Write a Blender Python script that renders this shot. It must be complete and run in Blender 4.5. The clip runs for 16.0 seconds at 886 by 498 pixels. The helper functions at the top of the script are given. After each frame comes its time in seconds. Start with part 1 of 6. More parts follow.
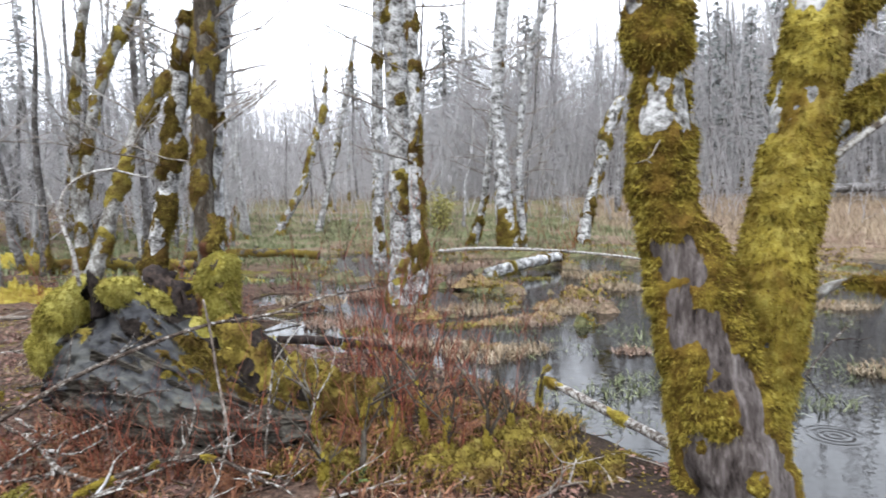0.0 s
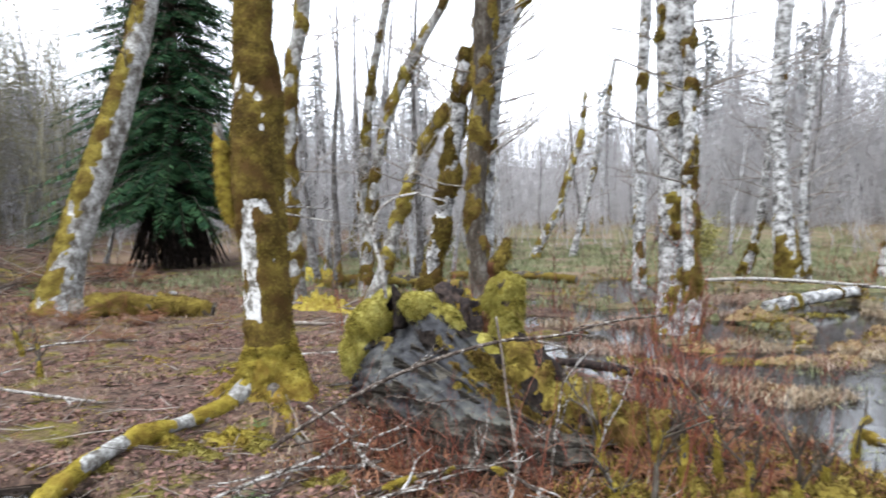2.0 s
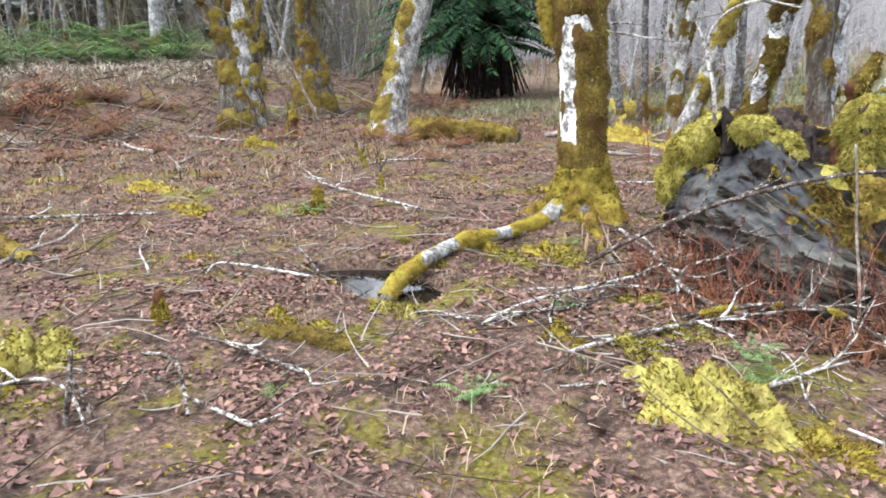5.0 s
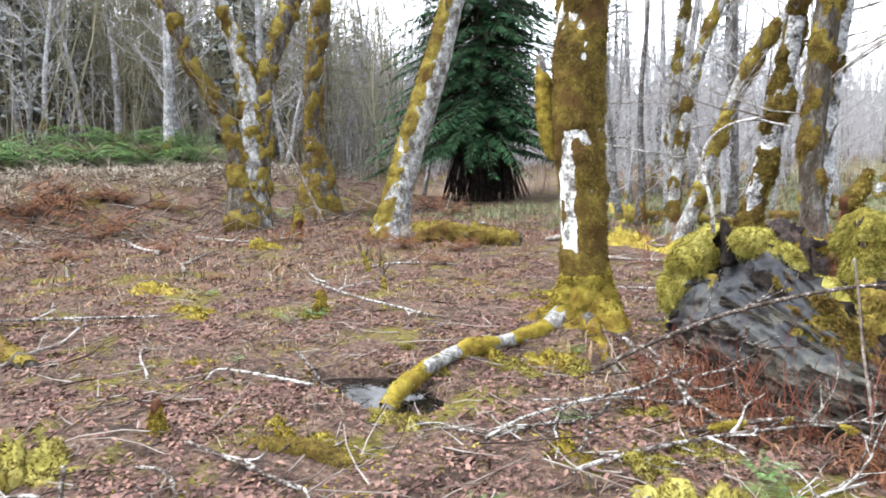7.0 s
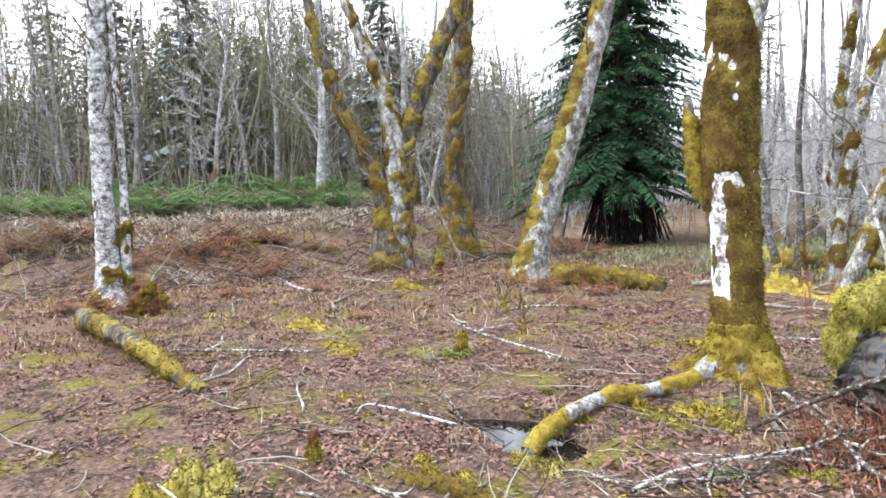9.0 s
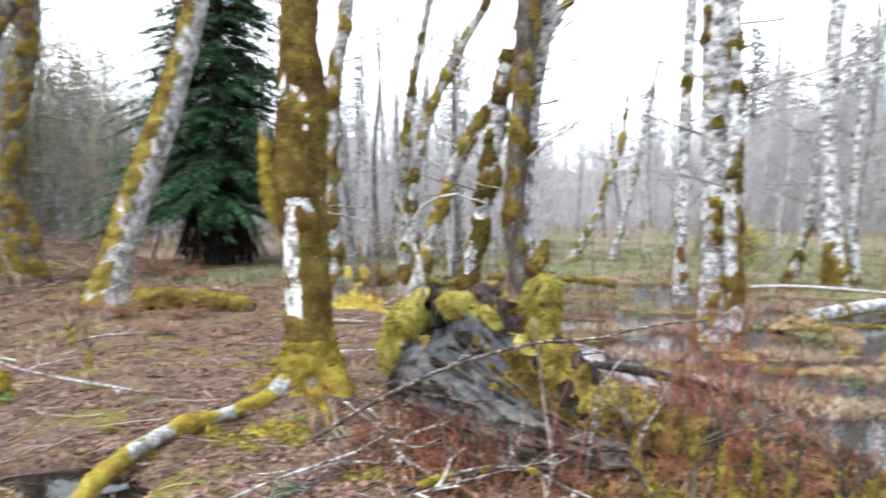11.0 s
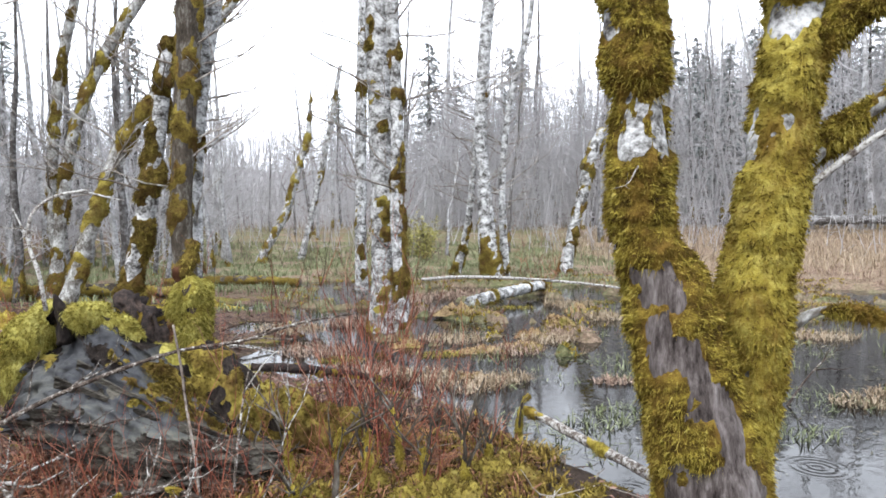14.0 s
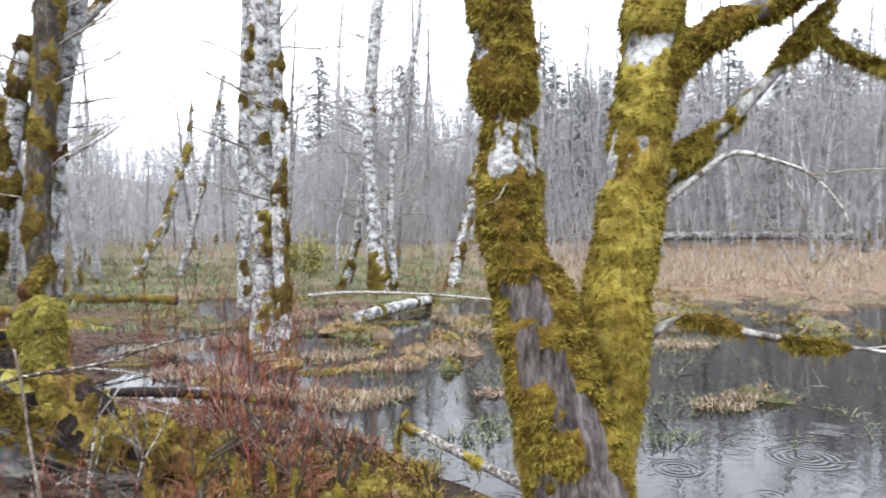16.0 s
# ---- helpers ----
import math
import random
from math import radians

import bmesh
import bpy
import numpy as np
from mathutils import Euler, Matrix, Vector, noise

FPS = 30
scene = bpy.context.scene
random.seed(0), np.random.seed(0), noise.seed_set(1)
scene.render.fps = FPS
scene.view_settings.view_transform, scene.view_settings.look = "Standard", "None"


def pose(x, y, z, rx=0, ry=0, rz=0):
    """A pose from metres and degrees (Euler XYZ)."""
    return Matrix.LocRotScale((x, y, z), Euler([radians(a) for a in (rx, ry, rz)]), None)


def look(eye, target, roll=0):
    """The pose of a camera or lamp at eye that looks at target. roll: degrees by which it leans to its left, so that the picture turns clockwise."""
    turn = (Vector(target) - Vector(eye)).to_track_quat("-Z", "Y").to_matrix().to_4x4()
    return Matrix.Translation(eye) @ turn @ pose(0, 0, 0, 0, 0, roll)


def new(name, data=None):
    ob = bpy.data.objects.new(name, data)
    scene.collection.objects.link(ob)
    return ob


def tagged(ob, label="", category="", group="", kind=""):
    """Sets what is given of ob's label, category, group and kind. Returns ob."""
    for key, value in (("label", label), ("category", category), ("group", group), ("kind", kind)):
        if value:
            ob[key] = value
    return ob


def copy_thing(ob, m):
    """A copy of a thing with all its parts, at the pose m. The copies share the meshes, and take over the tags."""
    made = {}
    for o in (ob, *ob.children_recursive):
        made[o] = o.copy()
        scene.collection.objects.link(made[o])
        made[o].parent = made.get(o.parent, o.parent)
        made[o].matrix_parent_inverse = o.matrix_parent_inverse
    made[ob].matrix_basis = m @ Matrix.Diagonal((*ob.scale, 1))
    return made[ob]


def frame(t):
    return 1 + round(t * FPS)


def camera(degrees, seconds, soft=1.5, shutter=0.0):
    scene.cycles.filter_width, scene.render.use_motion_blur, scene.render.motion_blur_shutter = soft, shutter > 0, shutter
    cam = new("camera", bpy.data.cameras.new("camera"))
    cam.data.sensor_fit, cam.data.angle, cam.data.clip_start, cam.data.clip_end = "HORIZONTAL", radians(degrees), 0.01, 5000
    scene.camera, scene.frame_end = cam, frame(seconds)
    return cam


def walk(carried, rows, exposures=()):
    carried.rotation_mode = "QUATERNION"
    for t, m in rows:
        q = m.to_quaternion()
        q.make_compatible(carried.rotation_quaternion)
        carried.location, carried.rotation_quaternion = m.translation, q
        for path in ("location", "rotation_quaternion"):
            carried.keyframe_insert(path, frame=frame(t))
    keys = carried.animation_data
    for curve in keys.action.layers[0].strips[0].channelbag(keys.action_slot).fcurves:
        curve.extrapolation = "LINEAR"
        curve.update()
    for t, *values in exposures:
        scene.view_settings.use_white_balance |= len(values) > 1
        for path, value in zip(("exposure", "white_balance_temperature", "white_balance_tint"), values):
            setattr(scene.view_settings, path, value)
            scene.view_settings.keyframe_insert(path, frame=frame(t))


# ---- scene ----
cam = camera(67.1, 16.0, soft=1.7, shutter=0.4)
PATH = [
    (0, (0.105, -0.199, 1.615), (0.066, 1.792, 1.434), -0.9),
    (0.5, (0.046, -0.203, 1.608), (-0.149, 1.782, 1.463), -0.3),
    (1, (-0.009, -0.252, 1.614), (-0.316, 1.721, 1.493), -0.3),
    (1.5, (-0.068, -0.26, 1.611), (-0.501, 1.69, 1.503), -0.6),
    (2, (-0.153, -0.239, 1.604), (-0.903, 1.612, 1.507), -0.7),
    (2.5, (-0.174, -0.248, 1.601), (-1.017, 1.562, 1.493), -0.7),
    (3, (-0.175, -0.257, 1.597), (-1.046, 1.539, 1.474), -0.7),
    (3.5, (-0.208, -0.329, 1.598), (-1.348, 1.308, 1.45), -1.2),
    (4, (-0.244, -0.318, 1.584), (-1.544, 1.187, 1.375), -2.0),
    (4.2, (-0.282, -0.311, 1.534), (-1.592, 1.148, 1.142), -2.0),
    (5.2, (-0.31, -0.36, 1.5), (-1.72, 0.93, 0.94), -1.5),
    (6.3, (-0.313, -0.422, 1.53), (-1.809, 0.84, 1.116), -1.0),
    (6.5, (-0.33, -0.377, 1.549), (-1.851, 0.87, 1.182), -1.3),
    (7, (-0.317, -0.355, 1.567), (-1.763, 0.999, 1.295), -1.2),
    (7.5, (-0.301, -0.378, 1.579), (-1.729, 0.998, 1.326), -0.8),
    (8, (-0.307, -0.406, 1.595), (-1.898, 0.791, 1.404), -1.7),
    (8.2, (-0.299, -0.426, 1.599), (-1.942, 0.703, 1.444), -1.9),
    (9.2, (-0.28, -0.45, 1.59), (-1.985, 0.595, 1.45), -1.7),
    (10.3, (-0.222, -0.423, 1.581), (-1.632, 0.988, 1.428), -1.0),
    (10.5, (-0.206, -0.387, 1.591), (-1.463, 1.162, 1.453), -0.6),
    (11, (-0.145, -0.277, 1.601), (-0.998, 1.53, 1.508), 0.2),
    (11.5, (-0.08, -0.239, 1.608), (-0.601, 1.691, 1.536), 0.6),
    (12, (0.01, -0.232, 1.613), (-0.385, 1.728, 1.562), 0.3),
    (12.5, (0.057, -0.209, 1.595), (-0.232, 1.768, 1.527), 0.2),
    (13, (0.109, -0.164, 1.591), (0.02, 1.833, 1.528), 0.1),
    (13.5, (0.134, -0.143, 1.585), (0.155, 1.856, 1.516), 0.0),
    (14, (0.143, -0.138, 1.588), (0.152, 1.86, 1.494), -0.4),
    (14.5, (0.154, -0.133, 1.593), (0.197, 1.866, 1.534), -0.5),
    (15, (0.166, -0.135, 1.599), (0.245, 1.864, 1.558), -0.5),
    (15.5, (0.199, -0.126, 1.591), (0.372, 1.865, 1.541), -0.3),
    (16, (0.246, -0.119, 1.588), (0.576, 1.853, 1.537), -0.2),
]
EXPOSURES = [(0, 1.3), (2.0, 1.38), (3.5, 1.48), (4.2, 1.74), (6.3, 1.85), (8.2, 1.86), (10.3, 1.86), (11.5, 1.66), (12.2, 1.55), (13, 1.44), (16, 1.44)]
walk(cam, [(t, look(eye, target, roll)) for t, eye, target, roll in PATH], EXPOSURES)

# ---- light ----
SUN_EL, SUN_AZ = 52.0, 200.0
world = bpy.data.worlds.new("overcast")
world.use_nodes = True
scene.world = world
wn, wl = world.node_tree.nodes, world.node_tree.links
wn.clear()
sky = wn.new("ShaderNodeTexSky")
sky.sky_type = "NISHITA"
sky.sun_disc = False
sky.sun_elevation, sky.sun_rotation = radians(SUN_EL), radians(SUN_AZ)
sky.dust_density, sky.air_density = 4.0, 1.0
hsv = wn.new("ShaderNodeHueSaturation")
hsv.inputs["Saturation"].default_value = 0.12
cloud = wn.new("ShaderNodeMix")
cloud.data_type = "RGBA"
cloud.inputs[0].default_value = 0.7
cloud.inputs[7].default_value = (9.1, 9.8, 11.0, 1)
back = wn.new("ShaderNodeBackground")
back.inputs["Strength"].default_value = 0.145
wout = wn.new("ShaderNodeOutputWorld")
wl.new(sky.outputs["Color"], hsv.inputs["Color"])
wl.new(hsv.outputs["Color"], cloud.inputs[6])
wl.new(cloud.outputs[2], back.inputs["Color"])
wl.new(back.outputs["Background"], wout.inputs["Surface"])
sun = new("sun", bpy.data.lights.new("sun", "SUN"))
sun.data.energy, sun.data.angle, sun.data.color = 1.2, radians(30), (1.0, 0.97, 0.92)
sun.matrix_world = pose(0, 0, 30, 90 - SUN_EL, 0, 180 - SUN_AZ)


# ---- materials ----
WET = 0.6  # rain-soaked surfaces are darker than dry ones


def material(name, ramp, scale=6.0, fine=40.0, rough=0.85, bump=0.4, island=0.0, obj=0.0, spec=0.06, coord="Object", stretch=(1, 1, 1), dist=0.02, dead=None):
    """A procedural surface: a broad and a fine noise drive a ramp of colours and a bump; island and obj vary it piece by piece."""
    m = bpy.data.materials.new(name)
    m.use_nodes = True
    n, l = m.node_tree.nodes, m.node_tree.links
    b = n["Principled BSDF"]
    tc = n.new("ShaderNodeTexCoord")
    mp = n.new("ShaderNodeMapping")
    mp.inputs["Scale"].default_value = stretch
    l.new(tc.outputs[coord], mp.inputs["Vector"])
    n1, n2 = n.new("ShaderNodeTexNoise"), n.new("ShaderNodeTexNoise")
    for q, s, d in ((n1, scale, 5), (n2, fine, 4)):
        q.inputs["Scale"].default_value, q.inputs["Detail"].default_value = s, d
        q.inputs["Roughness"].default_value = 0.65
        l.new(mp.outputs["Vector"], q.inputs["Vector"])
    a1 = n.new("ShaderNodeMath")
    a1.operation = "MULTIPLY_ADD"
    a1.inputs[1].default_value = 0.62
    l.new(n1.outputs["Fac"], a1.inputs[0])
    a2 = n.new("ShaderNodeMath")
    a2.operation = "MULTIPLY"
    a2.inputs[1].default_value = 0.38
    l.new(n2.outputs["Fac"], a2.inputs[0])
    l.new(a2.outputs[0], a1.inputs[2])
    last = a1.outputs[0]
    for amount, node, out in ((island, "ShaderNodeNewGeometry", "Random Per Island"), (obj, "ShaderNodeObjectInfo", "Random")):
        if amount:
            g = n.new(node)
            s = n.new("ShaderNodeMath")
            s.operation = "SUBTRACT"
            s.inputs[1].default_value = 0.5
            l.new(g.outputs[out], s.inputs[0])
            k = n.new("ShaderNodeMath")
            k.operation = "MULTIPLY_ADD"
            k.inputs[1].default_value = amount
            l.new(s.outputs[0], k.inputs[0])
            l.new(last, k.inputs[2])
            last = k.outputs[0]
    r = n.new("ShaderNodeValToRGB")
    e = r.color_ramp.elements
    while len(e) < len(ramp):
        e.new(0.5)
    for q, (p, c) in zip(e, ramp):
        q.position, q.color = p, (c[0] * WET, c[1] * WET, c[2] * WET, 1)
    l.new(last, r.inputs["Fac"])
    if dead:  # withered patches of another colour: (colour, scale, from, to, stretch)
        mp2, n3, r3, mx = n.new("ShaderNodeMapping"), n.new("ShaderNodeTexNoise"), n.new("ShaderNodeMapRange"), n.new("ShaderNodeMix")
        mp2.inputs["Scale"].default_value = dead[4]
        l.new(tc.outputs[coord], mp2.inputs["Vector"])
        l.new(mp2.outputs["Vector"], n3.inputs["Vector"])
        n3.inputs["Scale"].default_value, n3.inputs["Detail"].default_value, n3.inputs["Roughness"].default_value = dead[1], 6, 0.7
        r3.inputs["From Min"].default_value, r3.inputs["From Max"].default_value, r3.inputs["To Max"].default_value = dead[2], dead[3], 0.85
        l.new(n3.outputs["Fac"], r3.inputs["Value"])
        mx.data_type = "RGBA"
        mx.inputs[7].default_value = (dead[0][0] * WET, dead[0][1] * WET, dead[0][2] * WET, 1)
        l.new(r3.outputs["Result"], mx.inputs[0])
        l.new(r.outputs["Color"], mx.inputs[6])
        l.new(mx.outputs[2], b.inputs["Base Color"])
    else:
        l.new(r.outputs["Color"], b.inputs["Base Color"])
    b.inputs["Roughness"].default_value = rough
    b.inputs["Specular IOR Level"].default_value = spec
    if bump:
        bp = n.new("ShaderNodeBump")
        bp.inputs["Strength"].default_value, bp.inputs["Distance"].default_value = bump, dist
        l.new(a1.outputs[0], bp.inputs["Height"])
        l.new(bp.outputs["Normal"], b.inputs["Normal"])
    return m


M_MOSS = material("moss", [(0.26, (0.028, 0.018, 0.008)), (0.38, (0.14, 0.095, 0.022)), (0.48, (0.335, 0.26, 0.046)), (0.58, (0.48, 0.39, 0.072)), (0.75, (0.68, 0.59, 0.17))], 9, 95, 0.95, 1.0, island=0.26, spec=0.03, stretch=(1, 1, 1.6), dist=0.04, dead=((0.25, 0.15, 0.036), 3.4, 0.48, 0.66, (1.3, 1.3, 0.8)))
M_MOSS_DARK = material("olive_moss", [(0.22, (0.026, 0.018, 0.009)), (0.37, (0.1, 0.07, 0.02)), (0.5, (0.2, 0.15, 0.036)), (0.63, (0.32, 0.26, 0.06)), (0.8, (0.46, 0.41, 0.13))], 5, 40, 0.95, 0.9, island=0.26, spec=0.05, dead=((0.1, 0.055, 0.022), 2.5, 0.46, 0.62, (1, 1, 1.3)))
M_MOSS_GREEN = material("green_moss", [(0.27, (0.06, 0.045, 0.014)), (0.4, (0.22, 0.18, 0.038)), (0.53, (0.38, 0.34, 0.075)), (0.72, (0.66, 0.61, 0.21))], 7, 60, 0.95, 1.0, island=0.22, spec=0.03, dist=0.03, dead=((0.17, 0.105, 0.03), 6, 0.55, 0.75, (1, 1, 1)))
M_FLOORMOSS = material("floor_moss", [(0.27, (0.045, 0.034, 0.012)), (0.4, (0.16, 0.125, 0.03)), (0.53, (0.33, 0.28, 0.06)), (0.7, (0.56, 0.51, 0.16))], 7, 60, 0.95, 1.0, island=0.3, spec=0.03, dist=0.03, dead=((0.12, 0.075, 0.03), 5, 0.48, 0.66, (1, 1, 1)))
M_OLIVESTALK = material("olive_stalk", [(0.25, (0.03, 0.02, 0.008)), (0.5, (0.15, 0.1, 0.025)), (0.75, (0.36, 0.27, 0.07))], 5, 30, 0.95, 0.0, island=0.55, spec=0.04)
M_HUMMOCK = material("straw_hummock", [(0.25, (0.05, 0.028, 0.018)), (0.42, (0.2, 0.12, 0.07)), (0.55, (0.37, 0.25, 0.15)), (0.72, (0.54, 0.41, 0.22))], 6, 40, 0.9, 0.8, island=0.4, spec=0.04, dist=0.03, dead=((0.3, 0.27, 0.06), 3, 0.52, 0.62, (1, 1, 1)))
M_BARK = material("lichen_bark", [(0.34, (0.05, 0.042, 0.036)), (0.44, (0.15, 0.135, 0.12)), (0.52, (0.34, 0.34, 0.33)), (0.6, (0.62, 0.63, 0.62))], 7, 34, 0.85, 0.6, stretch=(1, 1, 0.7))
M_BIRCH = material("pale_bark", [(0.37, (0.035, 0.03, 0.027)), (0.44, (0.15, 0.145, 0.14)), (0.51, (0.42, 0.425, 0.43)), (0.6, (0.8, 0.81, 0.82))], 7, 30, 0.8, 0.6, stretch=(0.95, 0.95, 1.15))
M_SCAR = material("bare_wood_bark", [(0.36, (0.02, 0.015, 0.014)), (0.46, (0.1, 0.084, 0.08)), (0.56, (0.2, 0.176, 0.172)), (0.7, (0.36, 0.335, 0.33))], 6, 30, 0.75, 1.0, stretch=(1.8, 1.8, 0.4), dist=0.05)
M_WHITEBARK = material("white_lichen_bark", [(0.38, (0.05, 0.042, 0.036)), (0.46, (0.24, 0.23, 0.21)), (0.52, (0.7, 0.71, 0.71)), (0.64, (1.0, 1.01, 1.02))], 9, 34, 0.8, 0.6, stretch=(1, 1, 0.9))
M_DARKBARK = material("dark_bark", [(0.36, (0.03, 0.025, 0.02)), (0.5, (0.09, 0.075, 0.06)), (0.62, (0.24, 0.23, 0.21))], 8, 40, 0.9, 0.7, stretch=(1, 1, 0.4))
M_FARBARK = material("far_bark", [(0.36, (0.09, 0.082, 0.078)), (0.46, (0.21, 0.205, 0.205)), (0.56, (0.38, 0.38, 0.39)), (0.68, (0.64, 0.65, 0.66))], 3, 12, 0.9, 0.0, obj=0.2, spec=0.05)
# Pale alder twigs, lightened further by distance haze put into the colour.
M_HAZETWIG = material("hazed_far_twig", [(0.3, (0.32, 0.305, 0.31)), (0.7, (0.6, 0.59, 0.61))], 1.5, 8, 0.9, 0.0, obj=0.3, spec=0.03)
M_BRUSH = material("brush_twig", [(0.3, (0.14, 0.1, 0.085)), (0.7, (0.3, 0.24, 0.21))], 1.5, 8, 0.9, 0.0, island=0.2, spec=0.05)
M_TWIG = material("dead_twig", [(0.34, (0.1, 0.075, 0.06)), (0.5, (0.28, 0.24, 0.21)), (0.62, (0.6, 0.59, 0.57))], 9, 50, 0.85, 0.3, obj=0.1)
M_WHITESTICK = material("lichen_stick", [(0.42, (0.05, 0.036, 0.03)), (0.5, (0.17, 0.14, 0.12)), (0.56, (0.5, 0.49, 0.47)), (0.68, (0.72, 0.72, 0.7))], 26, 80, 0.85, 0.5, obj=0.12)
M_RED = material("red_stem", [(0.25, (0.03, 0.018, 0.015)), (0.42, (0.12, 0.042, 0.03)), (0.6, (0.3, 0.088, 0.056)), (0.85, (0.42, 0.22, 0.15))], 4, 30, 0.6, 0.0, island=0.5, obj=0.3, spec=0.08)
M_LEAF = material("leaf_litter", [(0.12, (0.045, 0.028, 0.026)), (0.38, (0.155, 0.092, 0.08)), (0.58, (0.285, 0.17, 0.146)), (0.74, (0.42, 0.25, 0.196)), (0.95, (0.6, 0.44, 0.37))], 3, 30, 0.6, 0.2, island=0.42)
M_FLOAT = material("sodden_leaf", [(0.3, (0.05, 0.045, 0.03)), (0.5, (0.14, 0.13, 0.085)), (0.7, (0.28, 0.25, 0.17))], 3, 30, 0.7, 0.0, island=0.5)
M_OLIVETWIG = material("olive_twig", [(0.3, (0.15, 0.135, 0.08)), (0.7, (0.36, 0.34, 0.24))], 0.5, 8, 0.9, 0.0, island=0.4, spec=0.05)
M_STRAW = material("dead_grass", [(0.3, (0.17, 0.12, 0.075)), (0.5, (0.38, 0.29, 0.2)), (0.7, (0.58, 0.49, 0.37))], 1, 12, 0.8, 0.0, island=0.4)
M_GRASS = material("green_grass", [(0.3, (0.1, 0.115, 0.055)), (0.5, (0.21, 0.24, 0.13)), (0.7, (0.38, 0.41, 0.25))], 1, 12, 0.7, 0.0, island=0.35)
M_LITTERTWIG = material("wet_twig", [(0.3, (0.06, 0.042, 0.034)), (0.55, (0.19, 0.15, 0.125)), (0.75, (0.42, 0.38, 0.34))], 6, 40, 0.8, 0.0, island=0.5)
M_PALESTRAW = material("bleached_grass", [(0.3, (0.2, 0.16, 0.11)), (0.5, (0.45, 0.39, 0.3)), (0.7, (0.74, 0.68, 0.57))], 1, 12, 0.8, 0.0, island=0.5)
M_PINKSTRAW = material("sodden_straw", [(0.3, (0.16, 0.1, 0.075)), (0.5, (0.34, 0.235, 0.18)), (0.7, (0.54, 0.42, 0.34))], 1.4, 12, 0.8, 0.0, island=0.4)
M_SPLINTER = material("torn_wood", [(0.3, (0.2, 0.12, 0.07)), (0.5, (0.42, 0.29, 0.18)), (0.7, (0.62, 0.48, 0.34))], 5, 40, 0.8, 0.3, stretch=(1, 1, 0.3))
M_BUSH = material("yellow_leaf", [(0.3, (0.16, 0.14, 0.04)), (0.5, (0.33, 0.31, 0.1)), (0.7, (0.5, 0.48, 0.2))], 2, 12, 0.8, 0.0, island=0.5)
M_BRACKEN = material("dead_bracken", [(0.25, (0.035, 0.018, 0.012)), (0.5, (0.17, 0.075, 0.046)), (0.78, (0.42, 0.22, 0.135))], 3, 20, 0.8, 0.0, island=0.6)
M_FERN = material("dead_fern", [(0.3, (0.08, 0.032, 0.018)), (0.5, (0.2, 0.085, 0.045)), (0.7, (0.36, 0.18, 0.1))], 3, 20, 0.8, 0.0, island=0.3)
M_GFERN = material("green_fern", [(0.3, (0.06, 0.12, 0.04)), (0.5, (0.14, 0.25, 0.085)), (0.7, (0.25, 0.38, 0.15))], 3, 20, 0.6, 0.0, island=0.3)
M_NEEDLE = material("needles", [(0.3, (0.014, 0.042, 0.024)), (0.5, (0.038, 0.098, 0.048)), (0.7, (0.09, 0.185, 0.08))], 1.5, 14, 0.85, 0.0, island=0.35, spec=0.05)
# Needle green paled with grey: distance haze painted into the base colour.
M_HAZENEEDLE = material("hazed_far_needles", [(0.3, (0.19, 0.22, 0.21)), (0.6, (0.34, 0.375, 0.365))], 1.0, 6, 0.95, 0.0, island=0.3, spec=0.05)
M_WOOD = material("weathered_wood", [(0.36, (0.008, 0.007, 0.006)), (0.46, (0.04, 0.035, 0.03)), (0.55, (0.115, 0.105, 0.09)), (0.65, (0.2, 0.19, 0.16)), (0.78, (0.32, 0.32, 0.25))], 2.8, 16, 0.85, 1.0, stretch=(1.3, 2.2, 4.5), dist=0.05)
M_SLATE = material("wet_dark_wood", [(0.3, (0.02, 0.02, 0.022)), (0.44, (0.065, 0.068, 0.076)), (0.54, (0.115, 0.118, 0.115)), (0.64, (0.19, 0.19, 0.15)), (0.78, (0.28, 0.28, 0.2))], 1.6, 20, 0.5, 0.7, stretch=(0.6, 1, 1.1))
M_ROT = material("rotten_wood", [(0.35, (0.012, 0.01, 0.01)), (0.5, (0.05, 0.04, 0.038)), (0.64, (0.14, 0.1, 0.08))], 8, 40, 0.9, 0.9)
M_BLACKROT = material("black_rotten_wood", [(0.35, (0.006, 0.005, 0.005)), (0.5, (0.025, 0.02, 0.018)), (0.62, (0.07, 0.056, 0.047)), (0.75, (0.15, 0.13, 0.1))], 9, 40, 0.8, 1.0, stretch=(1, 1, 0.6), dist=0.05)
M_REDROT = material("red_rotten_wood", [(0.35, (0.03, 0.014, 0.009)), (0.5, (0.1, 0.045, 0.025)), (0.65, (0.22, 0.12, 0.07))], 8, 40, 0.9, 0.9, stretch=(1, 1, 0.3))


